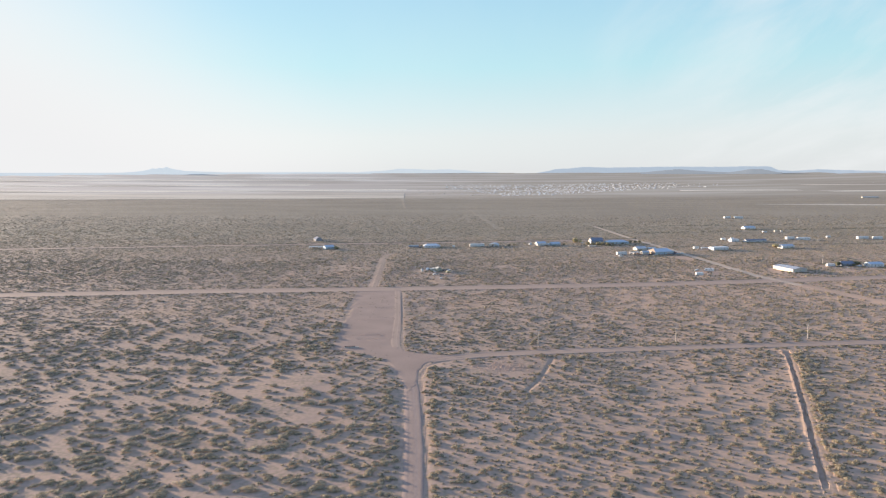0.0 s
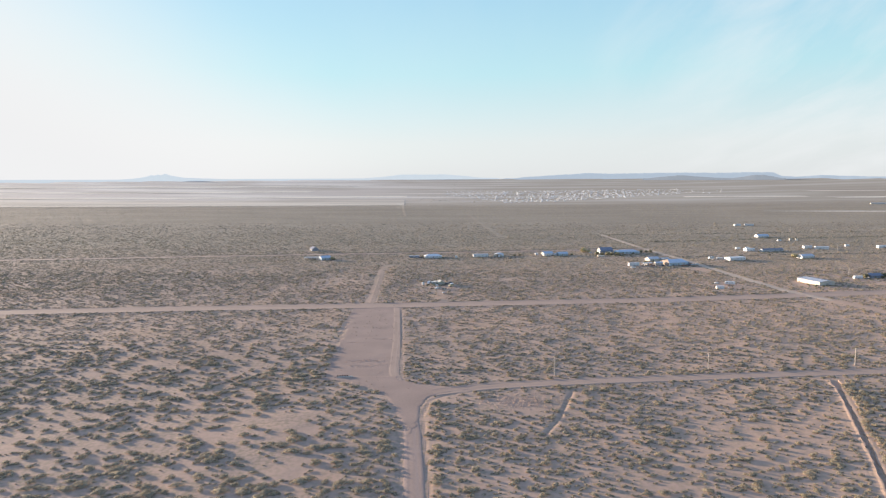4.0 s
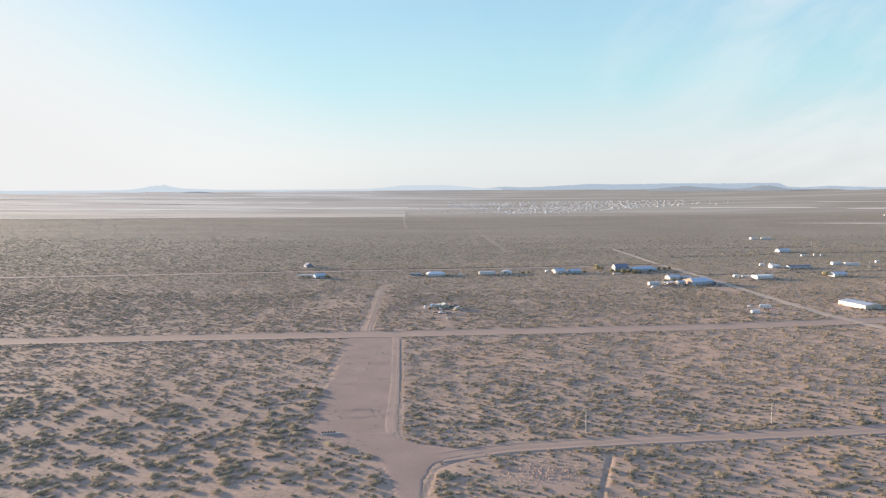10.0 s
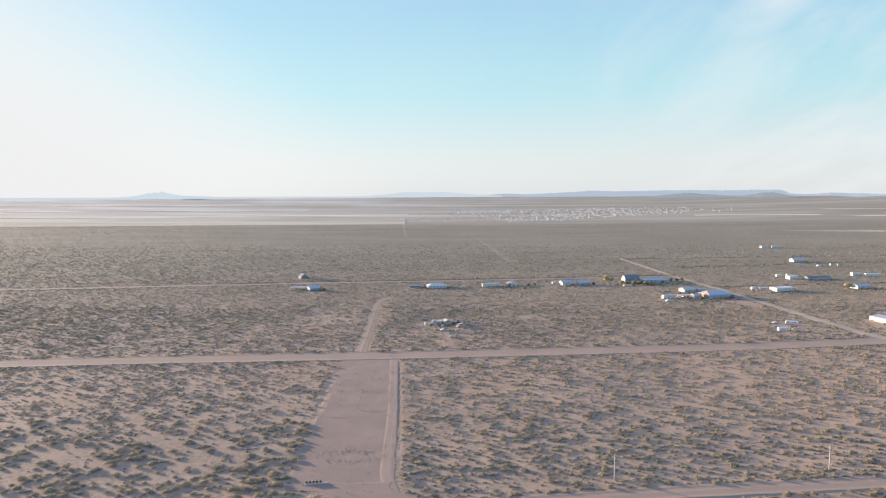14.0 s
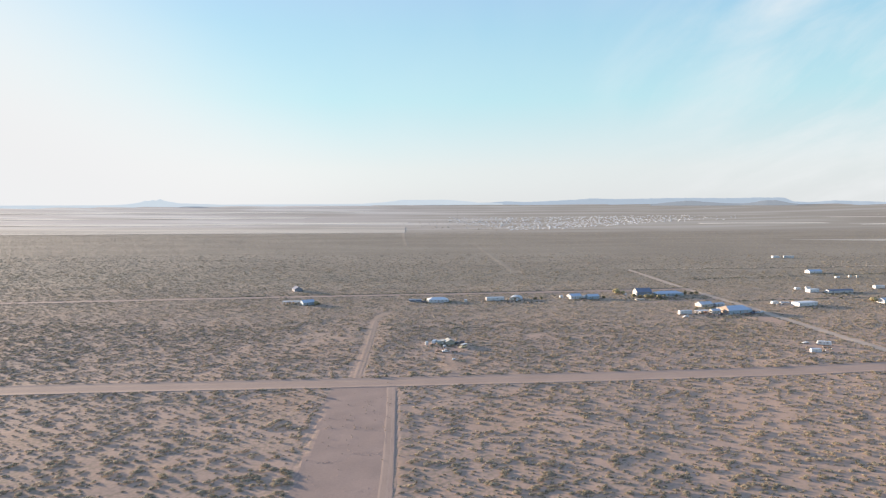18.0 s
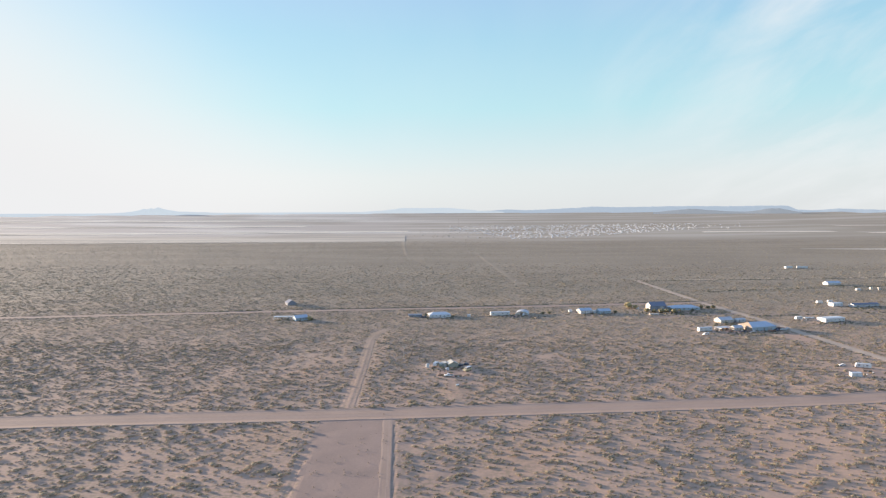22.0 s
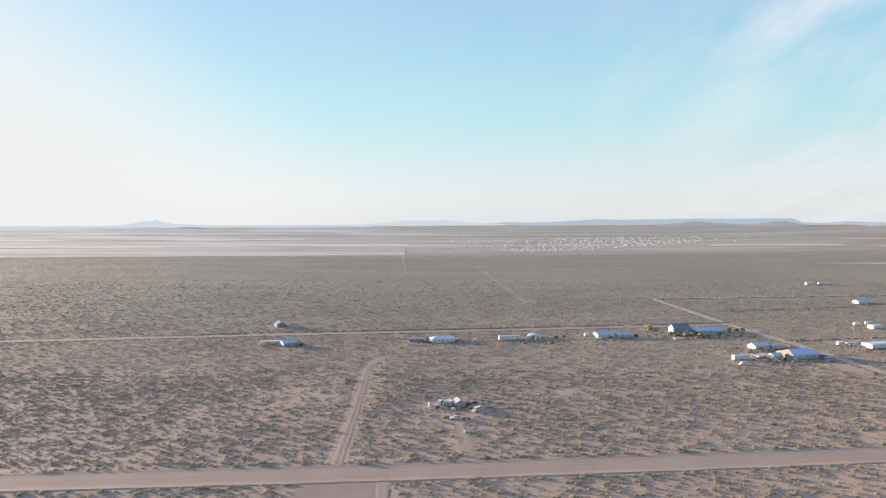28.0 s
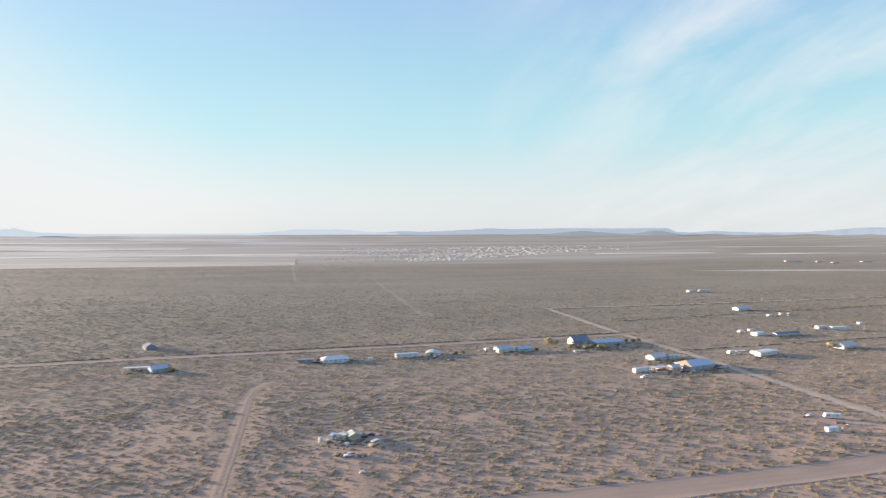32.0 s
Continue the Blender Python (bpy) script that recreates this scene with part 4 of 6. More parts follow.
def car(name, label, x, y, turn, paint, style="sedan", group=""):
    """style: sedan, pickup or van."""
    ob = thing(name, label, {"sedan": "car", "pickup": "pickup truck", "van": "van"}[style], x, y, turn, group)
    L, W = {"sedan": (4.6, 1.8), "pickup": (5.6, 2.0), "van": (5.4, 2.0)}[style]
    body = {"sedan": [(-2.3, 0.35), (2.3, 0.35), (2.3, 0.85), (1.9, 0.98), (-1.0, 1.0), (-2.2, 0.86), (-2.3, 0.6)],
            "pickup": [(-2.8, 0.45), (2.8, 0.45), (2.8, 1.15), (0.5, 1.15), (-1.4, 1.15), (-2.65, 1.05), (-2.8, 0.8)],
            "van": [(-2.7, 0.4), (2.7, 0.4), (2.7, 1.25), (-1.7, 1.25), (-2.6, 1.0), (-2.7, 0.7)]}[style]
    cab = {"sedan": [(-1.1, 0.99), (1.8, 0.98), (1.15, 1.46), (-0.45, 1.48)],
           "pickup": [(-1.45, 1.14), (0.5, 1.14), (0.4, 1.75), (-0.85, 1.78)],
           "van": [(-1.75, 1.24), (2.7, 1.24), (2.6, 2.0), (-1.0, 2.02)]}[style]
    bm = prism_y(body, -W / 2, W / 2)
    bmesh.ops.bevel(bm, geom=bm.edges[:], offset=0.06, segments=2, affect="EDGES")
    part("body", bm, paint, ob)
    k = prism_y(cab, -W / 2 + 0.13, W / 2 - 0.13)
    bmesh.ops.bevel(k, geom=k.edges[:], offset=0.05, segments=2, affect="EDGES")
    top = max(z for _, z in cab)
    low = min(z for _, z in cab)
    part("cabin", k, paint, ob)
    xa, xb = min(u for u, _ in cab) + 0.55, max(u for u, _ in cab) - 0.35
    for s in (-1, 1):
        a, b = sorted((s * (W / 2 - 0.135), s * (W / 2 - 0.11)))
        part("side_window", box(xa, xb, a, b, low + 0.08, top - 0.12), GLASS, ob)
    m = Matrix.Rotation(math.atan2(cab[3][0] - cab[0][0], cab[3][1] - cab[0][1]), 4, "Y")
    g = box(-0.02, 0.02, -W / 2 + 0.24, W / 2 - 0.24, -0.24, 0.24)
    bmesh.ops.transform(g, verts=g.verts, matrix=Matrix.Translation(((cab[0][0] + cab[3][0]) / 2 - 0.03, 0, (cab[0][1] + cab[3][1]) / 2)) @ m)
    part("windscreen", g, GLASS, ob)
    for u in (-L * 0.31, L * 0.30):
        for s in (-1, 1):
            wheel(ob, u, s * (W / 2 - 0.06), 0.36)
    for s in (-1, 1):
        part("headlight", box(-L / 2 - 0.03, -L / 2 + 0.05, s * W * 0.36 - 0.16, s * W * 0.36 + 0.16, 0.62, 0.78, 0.02), GLASS, ob)
        part("tail_light", box(L / 2 - 0.05, L / 2 + 0.02, s * W * 0.4 - 0.09, s * W * 0.4 + 0.09, 0.7, 0.9), RUST, ob)
    part("bumper", box(-L / 2 - 0.09, -L / 2 + 0.06, -W * 0.46, W * 0.46, 0.38, 0.55, 0.03), STEEL, ob)
    if style == "pickup":
        part("bed_floor", box(0.6, 2.7, -W / 2 + 0.12, W / 2 - 0.12, 1.152, 1.17), RUBBER, ob, "dark truck bed")
    return ob


def carport(name, label, x, y, turn, L, W, H, roof_mat, thick=0.08, post_mat=None):
    """A flat roof on posts."""
    ob = thing(name, label, "carport", x, y, turn)
    part("roof", box(-L / 2, L / 2, -W / 2, W / 2, H, H + 0.1 + thick, 0.03), roof_mat, ob)
    k = max(2, int(L / (0.5 + 44 * thick if thick < 0.1 else 2.7)))
    for i in range(k + 1):
        for s in (-1, 1):
            u = -L / 2 + 0.3 + (L - 0.6) * i / k
            part("post", box(u - thick, u + thick, s * (W / 2 - 0.3) - thick, s * (W / 2 - 0.3) + thick, -0.3, H), post_mat or STEEL, ob)
    for s in (-1, 1):
        part("beam", box(-L / 2 + 0.1, L / 2 - 0.1, s * (W / 2 - 0.3) - 0.06, s * (W / 2 - 0.3) + 0.06, H - 0.2, H - 0.004), STEEL, ob)
    return ob


def water_tank(name, label, x, y, r, h, mat, group=""):
    ob = thing(name, label, "tank", x, y, 0, group)
    part("shell", tube(0, 0, h / 2 - 0.1, r, h + 0.2, sides=20), mat, ob)
    part("lid", tube(0, 0, h + 0.18, r, 0.36, sides=20, top=r * 0.25), mat, ob)
    for q in (0.25, 0.5, 0.75):
        part("band", tube(0, 0, h * q, r + 0.025, 0.08, sides=20), STEEL, ob)
    part("hatch", tube(r * 0.05, 0, h + 0.40, r * 0.22, 0.12, sides=12), STEEL, ob)
    return ob


def shed(name, label, x, y, turn, L, W, H, mat, group=""):
    """A box-like shed or container with a lean-to roof, door and corner posts."""
    ob = thing(name, label, "shed", x, y, turn, group)
    part("body", prism([(-W / 2, -0.3), (W / 2, -0.3), (W / 2, H), (-W / 2, H * 0.92)], -L / 2, L / 2), mat, ob)
    part("roof", prism([(-W / 2 - 0.12, H * 0.92 + 0.004), (W / 2 + 0.12, H + 0.02), (W / 2 + 0.12, H + 0.10), (-W / 2 - 0.12, H * 0.92 + 0.09)], -L / 2 - 0.12, L / 2 + 0.12), mat, ob)
    door(ob, "front", 0, min(1.0, L * 0.4), min(1.9, H * 0.8), -W / 2, GREY_ROOF, 0.05)
    for sx_ in (-1, 1):
        for sy_ in (-1, 1):
            part("corner_post", box(sx_ * L / 2 - 0.07, sx_ * L / 2 + 0.07, sy_ * W / 2 - 0.07, sy_ * W / 2 + 0.07, -0.3, H * 0.92), GREY_ROOF, ob)
    return ob


def power_pole(x, y, tall=9.5, turn=0.0):
    ob = thing("utility_pole", "weathered wooden utility pole with a crossarm", "utility pole", x, y, turn, "utility poles")
    part("post", tube(0, 0, tall / 2 - 0.4, 0.24, tall + 0.8, sides=10, top=0.17), POLE, ob)
    part("crossarm", box(-1.2, 1.2, -0.18, -0.06, tall - 0.75, tall - 0.6), POLE, ob)
    for u in (-1.05, -0.4, 1.05):
        part("insulator", tube(u, -0.12, tall - 0.5, 0.06, 0.2, sides=8), WHITE_PAINT, ob)
    part("transformer", tube(0.32, 0, tall - 1.6, 0.2, 0.8, sides=10), STEEL, ob)
    return ob


def lumps(count, spikes, rs, flat=0.55, spread=0.55):
    """A shrub of unit width: jagged clumps of leaves with loose sprays."""
    t = (1 + 5 ** 0.5) / 2
    ico = np.array([(-1, t, 0), (1, t, 0), (-1, -t, 0), (1, -t, 0), (0, -1, t), (0, 1, t), (0, -1, -t), (0, 1, -t), (t, 0, -1), (t, 0, 1), (-t, 0, -1), (-t, 0, 1)]) / 1.902
    tri = np.array([(0, 11, 5), (0, 5, 1), (0, 1, 7), (0, 7, 10), (0, 10, 11), (1, 5, 9), (5, 11, 4), (11, 10, 2), (10, 7, 6), (7, 1, 8),
                    (3, 9, 4), (3, 4, 2), (3, 2, 6), (3, 6, 8), (3, 8, 9), (4, 9, 5), (2, 4, 11), (6, 2, 10), (8, 6, 7), (9, 8, 1)])
    vs, fs, k = [], [], 0
    for i in range(count):
        q, r = rs.uniform(0, 6.28), rs.uniform(0, spread * 0.5) if count > 1 else 0
        size = rs.uniform(0.22, 0.36) if count > 1 else 0.5
        v = ico * rs.uniform(0.65, 1.25, (12, 1)) * size
        v[:, 2] = v[:, 2] * flat * 1.5 + size * 0.55
        v[:, :2] += (r * math.cos(q), r * math.sin(q))
        vs.append(v)
        fs.append(tri + k)
        k += 12
    for i in range(spikes):
        q, r = rs.uniform(0, 6.28), rs.uniform(0.1, 0.45)
        p = np.array([r * math.cos(q), r * math.sin(q), rs.uniform(0.15, 0.42) * flat * 1.6])
        e = np.array([math.cos(q), math.sin(q), rs.uniform(0.4, 1.6)]) * rs.uniform(0.12, 0.24)
        s = np.array([-math.sin(q), math.cos(q), 0]) * rs.uniform(0.03, 0.07)
        vs.append(np.array([p - s, p + s, p + e]))
        fs.append(np.array([(0, 1, 2)]) + k)
        k += 3
    vs, fs = np.concatenate(vs), np.concatenate(fs)
    n = np.cross(vs[fs[:, 1]] - vs[fs[:, 0]], vs[fs[:, 2]] - vs[fs[:, 0]])
    up = n[:, 2] / (np.linalg.norm(n, axis=1) + 1e-9) > -0.45
    up[20 * count:] = True
    return vs, fs[up]


def mound(count, spikes, rs):
    """A rounded shrub of unit width: many small clumps heaped into a dome, with loose sprays over it."""
    t = (1 + 5 ** 0.5) / 2
    ico = np.array([(-1, t, 0), (1, t, 0), (-1, -t, 0), (1, -t, 0), (0, -1, t), (0, 1, t), (0, -1, -t), (0, 1, -t), (t, 0, -1), (t, 0, 1), (-t, 0, -1), (-t, 0, 1)]) / 1.902
    tri = np.array([(0, 11, 5), (0, 5, 1), (0, 1, 7), (0, 7, 10), (0, 10, 11), (1, 5, 9), (5, 11, 4), (11, 10, 2), (10, 7, 6), (7, 1, 8),
                    (3, 9, 4), (3, 4, 2), (3, 2, 6), (3, 6, 8), (3, 8, 9), (4, 9, 5), (2, 4, 11), (6, 2, 10), (8, 6, 7), (9, 8, 1)])
    vs, fs, k = [], [], 0
    for i in range(count):
        q = i * 2.4 + rs.uniform(-0.5, 0.5)
        r = 0.34 * ((i + 0.2) / count) ** 0.6 if count > 1 else 0.0
        size = (0.30 - 0.22 * r) * rs.uniform(0.75, 1.2) * (0.72 if count > 8 else 1.0 if count > 3 else 1.65)
        v = ico * rs.uniform(0.7, 1.25, (12, 1)) * size
        v[:, 2] = v[:, 2] * 0.95 + 0.34 * (1 - (r / 0.5) ** 2) * rs.uniform(0.75, 1.1) - (0.1 if count == 1 else 0.0)
        v[:, :2] += (r * math.cos(q), r * math.sin(q))
        vs.append(v)
        fs.append(tri + k)
        k += 12
    for i in range(spikes):
        q, r = rs.uniform(0, 6.28), rs.uniform(0.05, 0.46)
        p = np.array([r * math.cos(q), r * math.sin(q), 0.5 * (1 - (r / 0.52) ** 2) + 0.05])
        e = np.array([math.cos(q) * r * 2, math.sin(q) * r * 2, rs.uniform(0.5, 1.2)]) * rs.uniform(0.10, 0.20)
        w = np.array([-math.sin(q), math.cos(q), 0]) * rs.uniform(0.025, 0.06)
        vs.append(np.array([p - w, p + w, p + e]))
        fs.append(np.array([(0, 1, 2)]) + k)
        k += 3
    vs, fs = np.concatenate(vs), np.concatenate(fs)
    n = np.cross(vs[fs[:, 1]] - vs[fs[:, 0]], vs[fs[:, 2]] - vs[fs[:, 0]])
    up = n[:, 2] / (np.linalg.norm(n, axis=1) + 1e-9) > -0.5
    up[20 * count:] = True
    return vs, fs[up]


def spread_out(name, label, category, templates, px, py, width, tall, mat, seed, rounded=False):
    """Many shrubs as one object."""
    rs = np.random.RandomState(seed)
    pz = terrain(px, py)
    pick = rs.randint(0, len(templates), len(px))
    allv, allf, off = [], [], 0
    for k, (v, f) in enumerate(templates):
        m = np.where(pick == k)[0]
        q = rs.uniform(0, 6.28, len(m))
        c, s = np.cos(q)[:, None], np.sin(q)[:, None]
        w = width[m][:, None]
        st = rs.uniform(0.75, 1.3, (len(m), 1))
        if rounded:
            q, st = rs.normal(0.15, 0.5, len(m)), rs.uniform(0.95, 1.55, (len(m), 1)) * (1.0 + 0.35 * (len(v) < 30))
            c, s = np.cos(q)[:, None], np.sin(q)[:, None]
        X = v[None, :, 0] * w * st
        Y = v[None, :, 1] * w / st
        V = np.stack([X * c - Y * s + px[m][:, None], X * s + Y * c + py[m][:, None], v[None, :, 2] * tall[m][:, None] * 1.6 + pz[m][:, None] - 0.06], 2)
        F = f[None] + (np.arange(len(m)) * len(v))[:, None, None] + off
        allv.append(V.reshape(-1, 3))
        allf.append(F.reshape(-1, 3))
        off += len(m) * len(v)
    ob = new(name, big_mesh(name, np.concatenate(allv), np.concatenate(allf), mat))
    if rounded:
        ob.data.polygons.foreach_set("use_smooth", np.ones(len(ob.data.polygons), bool))
    return tagged(ob, label, category, kind="stuff")


def scatter(y0, y1, cell, seed, thin=0.0):
    """Jittered places over the part of the plain that is seen, off the roads and yards."""
    rs = np.random.RandomState(seed)
    xs = np.arange(-0.72 * y1 - 40, 0.72 * y1 + 40, cell)
    ys = np.arange(y0, y1, cell)
    X, Y = np.meshgrid(xs, ys)
    X = X.ravel() + rs.uniform(-0.5, 0.5, X.size) * cell
    Y = Y.ravel() + rs.uniform(-0.62, 0.62, Y.size) * cell
    ok = np.abs(X) < 0.72 * Y + 40
    X, Y = X[ok], Y[ok]
    even = np.clip((Y - 560) / 200, 0, 1)
    dens = 0.84 - 0.20 * np.exp(-((Y - 520) / 110) ** 2) + 0.12 * lattice_noise(X, Y, 38, 41) + 0.14 * (1 - even) * lattice_noise(X, Y, 14, 42) - thin
    dens -= 0.35 * np.clip((-10 - X) / 30, 0, 1) * np.clip((500 - Y) / 130, 0, 1)
    for cx, cy, rx, ry in BARE:
        dens -= 0.45 * np.exp(-((X - cx) / rx) ** 2 - ((Y - cy) / ry) ** 2)
    ok = rs.uniform(0, 1, X.size) < dens
    X, Y = X[ok], Y[ok]
    near = np.full(X.shape, 1e9)
    for _, line, width, _ in ROADS:
        near = np.minimum(near, line_distance(X, Y, line) - width / 2)
    ok = (near > 0.7) & ~inside(X, Y, STRIP) & ~inside(X, Y, JUNCTION)
    for line, half, _ in DITCHES:
        ok &= line_distance(X, Y, line) > half + 0.5
    for cx, cy, r in YARDS:
        ok &= (np.hypot(X - cx, Y - cy) > r * 0.8) | (rs.uniform(0, 1, X.size) < 0.12)
    return X[ok], Y[ok]


def road_edges(y0, y1, seed):
    """Shrubs that follow the edges of the graded roads."""
    r = np.random.RandomState(seed + 9)
    xs, ys = [], []
    for name, line, width, _ in ROADS:
        if name not in ("main_road", "branch_road", "settlement_road", "access_road", "cross_road", "far_lane", "far_road"):
            continue
        p = smooth(resample(line, 2.6), 4)
        t = np.gradient(p, axis=0)
        t /= np.linalg.norm(t, axis=1)[:, None]
        for s in (-1, 1):
            q = p + np.stack([t[:, 1], -t[:, 0]], 1) * (s * (width / 2 + r.uniform(0.8, 3.2, len(p))))[:, None] + r.normal(0, 0.8, p.shape)
            q = q[r.uniform(0, 1, len(q)) < 0.55 + 0.4 * lattice_noise(q[:, 0], q[:, 1], 20, 61)]
            xs.append(q[:, 0])
            ys.append(q[:, 1])
    x, y = np.concatenate(xs), np.concatenate(ys)
    ok = (y > y0) & (y < y1) & (np.abs(x) < 0.72 * y + 40) & ~inside(x, y, STRIP) & ~inside(x, y, JUNCTION)
    near = np.full(x.shape, 1e9)
    for _, line, width, _ in ROADS:
        near = np.minimum(near, line_distance(x, y, line) - width / 2)
    for line, half, _ in DITCHES:
        ok &= line_distance(x, y, line) > half + 0.4
    ok &= near > 0.6
    return x[ok], y[ok]


BARE = [(-98, 668, 33, 46), (52, 676, 26, 20), (30, 322, 17, 13), (30, 322, 15, 11), (30, 322, 15, 11), (170, 420, 30, 12), (-4, 628, 18, 30), (128, 290, 22, 16), (75, 250, 20, 10), (-70, 300, 20, 14)]
rs = np.random.RandomState(7)
CLOSE = [mound(16, 34, np.random.RandomState(150 + i)) for i in range(10)]
NEAR = [mound(5, 12, np.random.RandomState(100 + i)) for i in range(8)]
MID = [mound(1, 3, np.random.RandomState(200 + i)) for i in range(8)]
FAR = [(np.array([(-0.5, 0, 0), (0.1, -0.5, 0), (0.5, 0.1, 0), (0, 0.5, 0), (0.05 * i - 0.1, 0, 0.6)]), np.array([(0, 1, 4), (1, 2, 4), (2, 3, 4), (3, 0, 4)])) for i in range(4)]


def drifts(px, py, w, share, seed):
    """Some shrubs grow on into short slanting rows, as sand gathers round them."""
    r = np.random.RandomState(seed)
    xs, ys, ws = [px], [py], [w]
    m = np.where(r.uniform(0, 1, len(px)) < share)[0]
    q = r.normal(0.75, 0.45, len(m))
    for k in (1, 2):
        go = r.uniform(0, 1, len(m)) < (1.0, 0.45)[k - 1]
        m, q = m[go], q[go]
        gap = w[m] * k * r.uniform(0.5, 0.85, len(m))
        xs.append(px[m] + gap * np.cos(q) + r.normal(0, 0.3, len(m)))
        ys.append(py[m] + gap * np.sin(q) + r.normal(0, 0.3, len(m)))
        ws.append(w[m] * r.uniform(0.55, 1.0, len(m)))
    px, py, w = (np.concatenate(v) for v in (xs, ys, ws))
    near = np.full(px.shape, 1e9)
    for _, line, width, _ in ROADS:
        near = np.minimum(near, line_distance(px, py, line) - width / 2)
    for line, half, _ in DITCHES:
        near = np.minimum(near, line_distance(px, py, line) - half - 0.4)
    ok = (near > 0.8) & ~inside(px, py, STRIP) & ~inside(px, py, JUNCTION)
    return px[ok], py[ok], w[ok]


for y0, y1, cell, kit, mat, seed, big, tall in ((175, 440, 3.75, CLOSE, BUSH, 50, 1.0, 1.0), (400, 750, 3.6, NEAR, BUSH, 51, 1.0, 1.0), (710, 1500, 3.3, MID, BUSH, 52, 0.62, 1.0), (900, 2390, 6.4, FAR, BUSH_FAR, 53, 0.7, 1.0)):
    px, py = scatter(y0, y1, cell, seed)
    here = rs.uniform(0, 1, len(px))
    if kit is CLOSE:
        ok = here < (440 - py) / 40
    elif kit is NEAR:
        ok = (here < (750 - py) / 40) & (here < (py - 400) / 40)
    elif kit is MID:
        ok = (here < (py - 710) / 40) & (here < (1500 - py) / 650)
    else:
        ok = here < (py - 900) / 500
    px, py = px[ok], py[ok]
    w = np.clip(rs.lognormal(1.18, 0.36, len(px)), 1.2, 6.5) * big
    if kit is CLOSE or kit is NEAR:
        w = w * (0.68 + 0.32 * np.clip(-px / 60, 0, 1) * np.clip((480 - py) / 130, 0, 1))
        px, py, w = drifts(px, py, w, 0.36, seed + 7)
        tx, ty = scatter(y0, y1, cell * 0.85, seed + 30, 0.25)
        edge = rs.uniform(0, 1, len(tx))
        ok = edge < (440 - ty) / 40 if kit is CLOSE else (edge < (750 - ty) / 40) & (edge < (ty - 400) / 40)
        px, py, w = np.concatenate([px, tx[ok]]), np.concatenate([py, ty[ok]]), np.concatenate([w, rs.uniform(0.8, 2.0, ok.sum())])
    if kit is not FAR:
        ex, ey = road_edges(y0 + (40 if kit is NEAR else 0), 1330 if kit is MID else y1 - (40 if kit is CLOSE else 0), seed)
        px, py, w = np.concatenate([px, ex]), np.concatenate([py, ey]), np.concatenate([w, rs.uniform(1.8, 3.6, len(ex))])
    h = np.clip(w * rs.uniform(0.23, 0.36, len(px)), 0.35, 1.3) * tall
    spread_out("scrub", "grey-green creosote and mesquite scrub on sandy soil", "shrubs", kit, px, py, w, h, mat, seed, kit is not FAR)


# dark rows of brush along the far roads
hx, hy = [], []
for name, line, width, _ in ROADS:
    if name in ("far_road", "far_lane", "settlement_road", "east_lane"):
        p = resample(line, 1.7)
        q = p[(p[:, 0] > -260) & (p[:, 0] < 900)]
        q = q[rs.uniform(0, 1, len(q)) < 0.62 + 0.35 * lattice_noise(q[:, 0], q[:, 1], 45, 62)]
        hx.append(q[:, 0] + rs.normal(0, 0.5, len(q)))
        hy.append(q[:, 1] + (width / 2 + 1.6) * (1 if name == "settlement_road" else -1) + rs.normal(0, 0.5, len(q)))
hx, hy = np.concatenate(hx), np.concatenate(hy)
spread_out("roadside_brush", "dark rows of brush along the far dirt roads", "shrubs", MID, hx, hy, rs.uniform(1.6, 3.0, len(hx)), rs.uniform(0.7, 1.3, len(hx)), GREEN_LEAF, 63, True)

# the same scrub under and behind the flight line
bx, by = rs.uniform(-270, 270, 9000), rs.uniform(-130, 340, 9000)
ok = (line_distance(bx, by, ROADS[1][1]) > 5) & (line_distance(bx, by, ROADS[2][1]) > 7) & (line_distance(bx, by, DITCHES[0][0]) > 2.5) & ~((np.abs(bx) < 0.72 * by + 40) & (by > 175))
bx, by = bx[ok], by[ok]
bw = np.clip(rs.lognormal(1.1, 0.38, len(bx)), 1.0, 6.0)
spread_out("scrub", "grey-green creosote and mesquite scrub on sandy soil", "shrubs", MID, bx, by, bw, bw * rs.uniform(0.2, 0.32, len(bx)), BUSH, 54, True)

# fuller shrubs crowding the trench's east side
q = resample(DITCHES[0][0], 1.3)
q = np.concatenate([q, q])
reach = 1.2 + np.abs(rs.normal(0, 5.0, len(q)))
q = q[rs.uniform(0, 1, len(q)) < 0.7]
reach = reach[:len(q)]
tw = np.clip(rs.lognormal(0.75, 0.3, len(q)), 1.3, 3.6)
spread_out("trench_shrubs", "fuller yellow-green shrubs beside the open trench", "shrubs", NEAR, q[:, 0] + reach + 0.4 * tw, q[:, 1] - 0.45 * reach, tw, tw * rs.uniform(0.32, 0.5, len(q)), BUSH, 55, True)


def shrub(x, y, w, h, seed):
    r = np.random.RandomState(seed)
    ob = thing("shrub", "rounded olive-green shrub at the road's edge", "shrub", x, y, r.uniform(0, 360), "shrubs along the road")
    v, f = mound(14, 60, r)
    v = v * np.array([w, w, h * 1.6])
    m = new("crown", big_mesh("crown", v, f, BUSH))
    m.data.polygons.foreach_set("use_smooth", np.ones(len(f), bool))
    m.parent = ob
    bm = bmesh.new()
    for i in range(4):
        q = r.uniform(0, 6.28)
        bmesh.ops.create_cone(bm, cap_ends=True, segments=5, radius1=0.05, radius2=0.02, depth=h, matrix=Matrix.Translation((0.2 * math.cos(q), 0.2 * math.sin(q), h * 0.3)) @ Matrix.Rotation(0.4, 4, (math.sin(q), math.cos(q), 0)))
    part("stems", bm, TWIG, ob)
    return ob


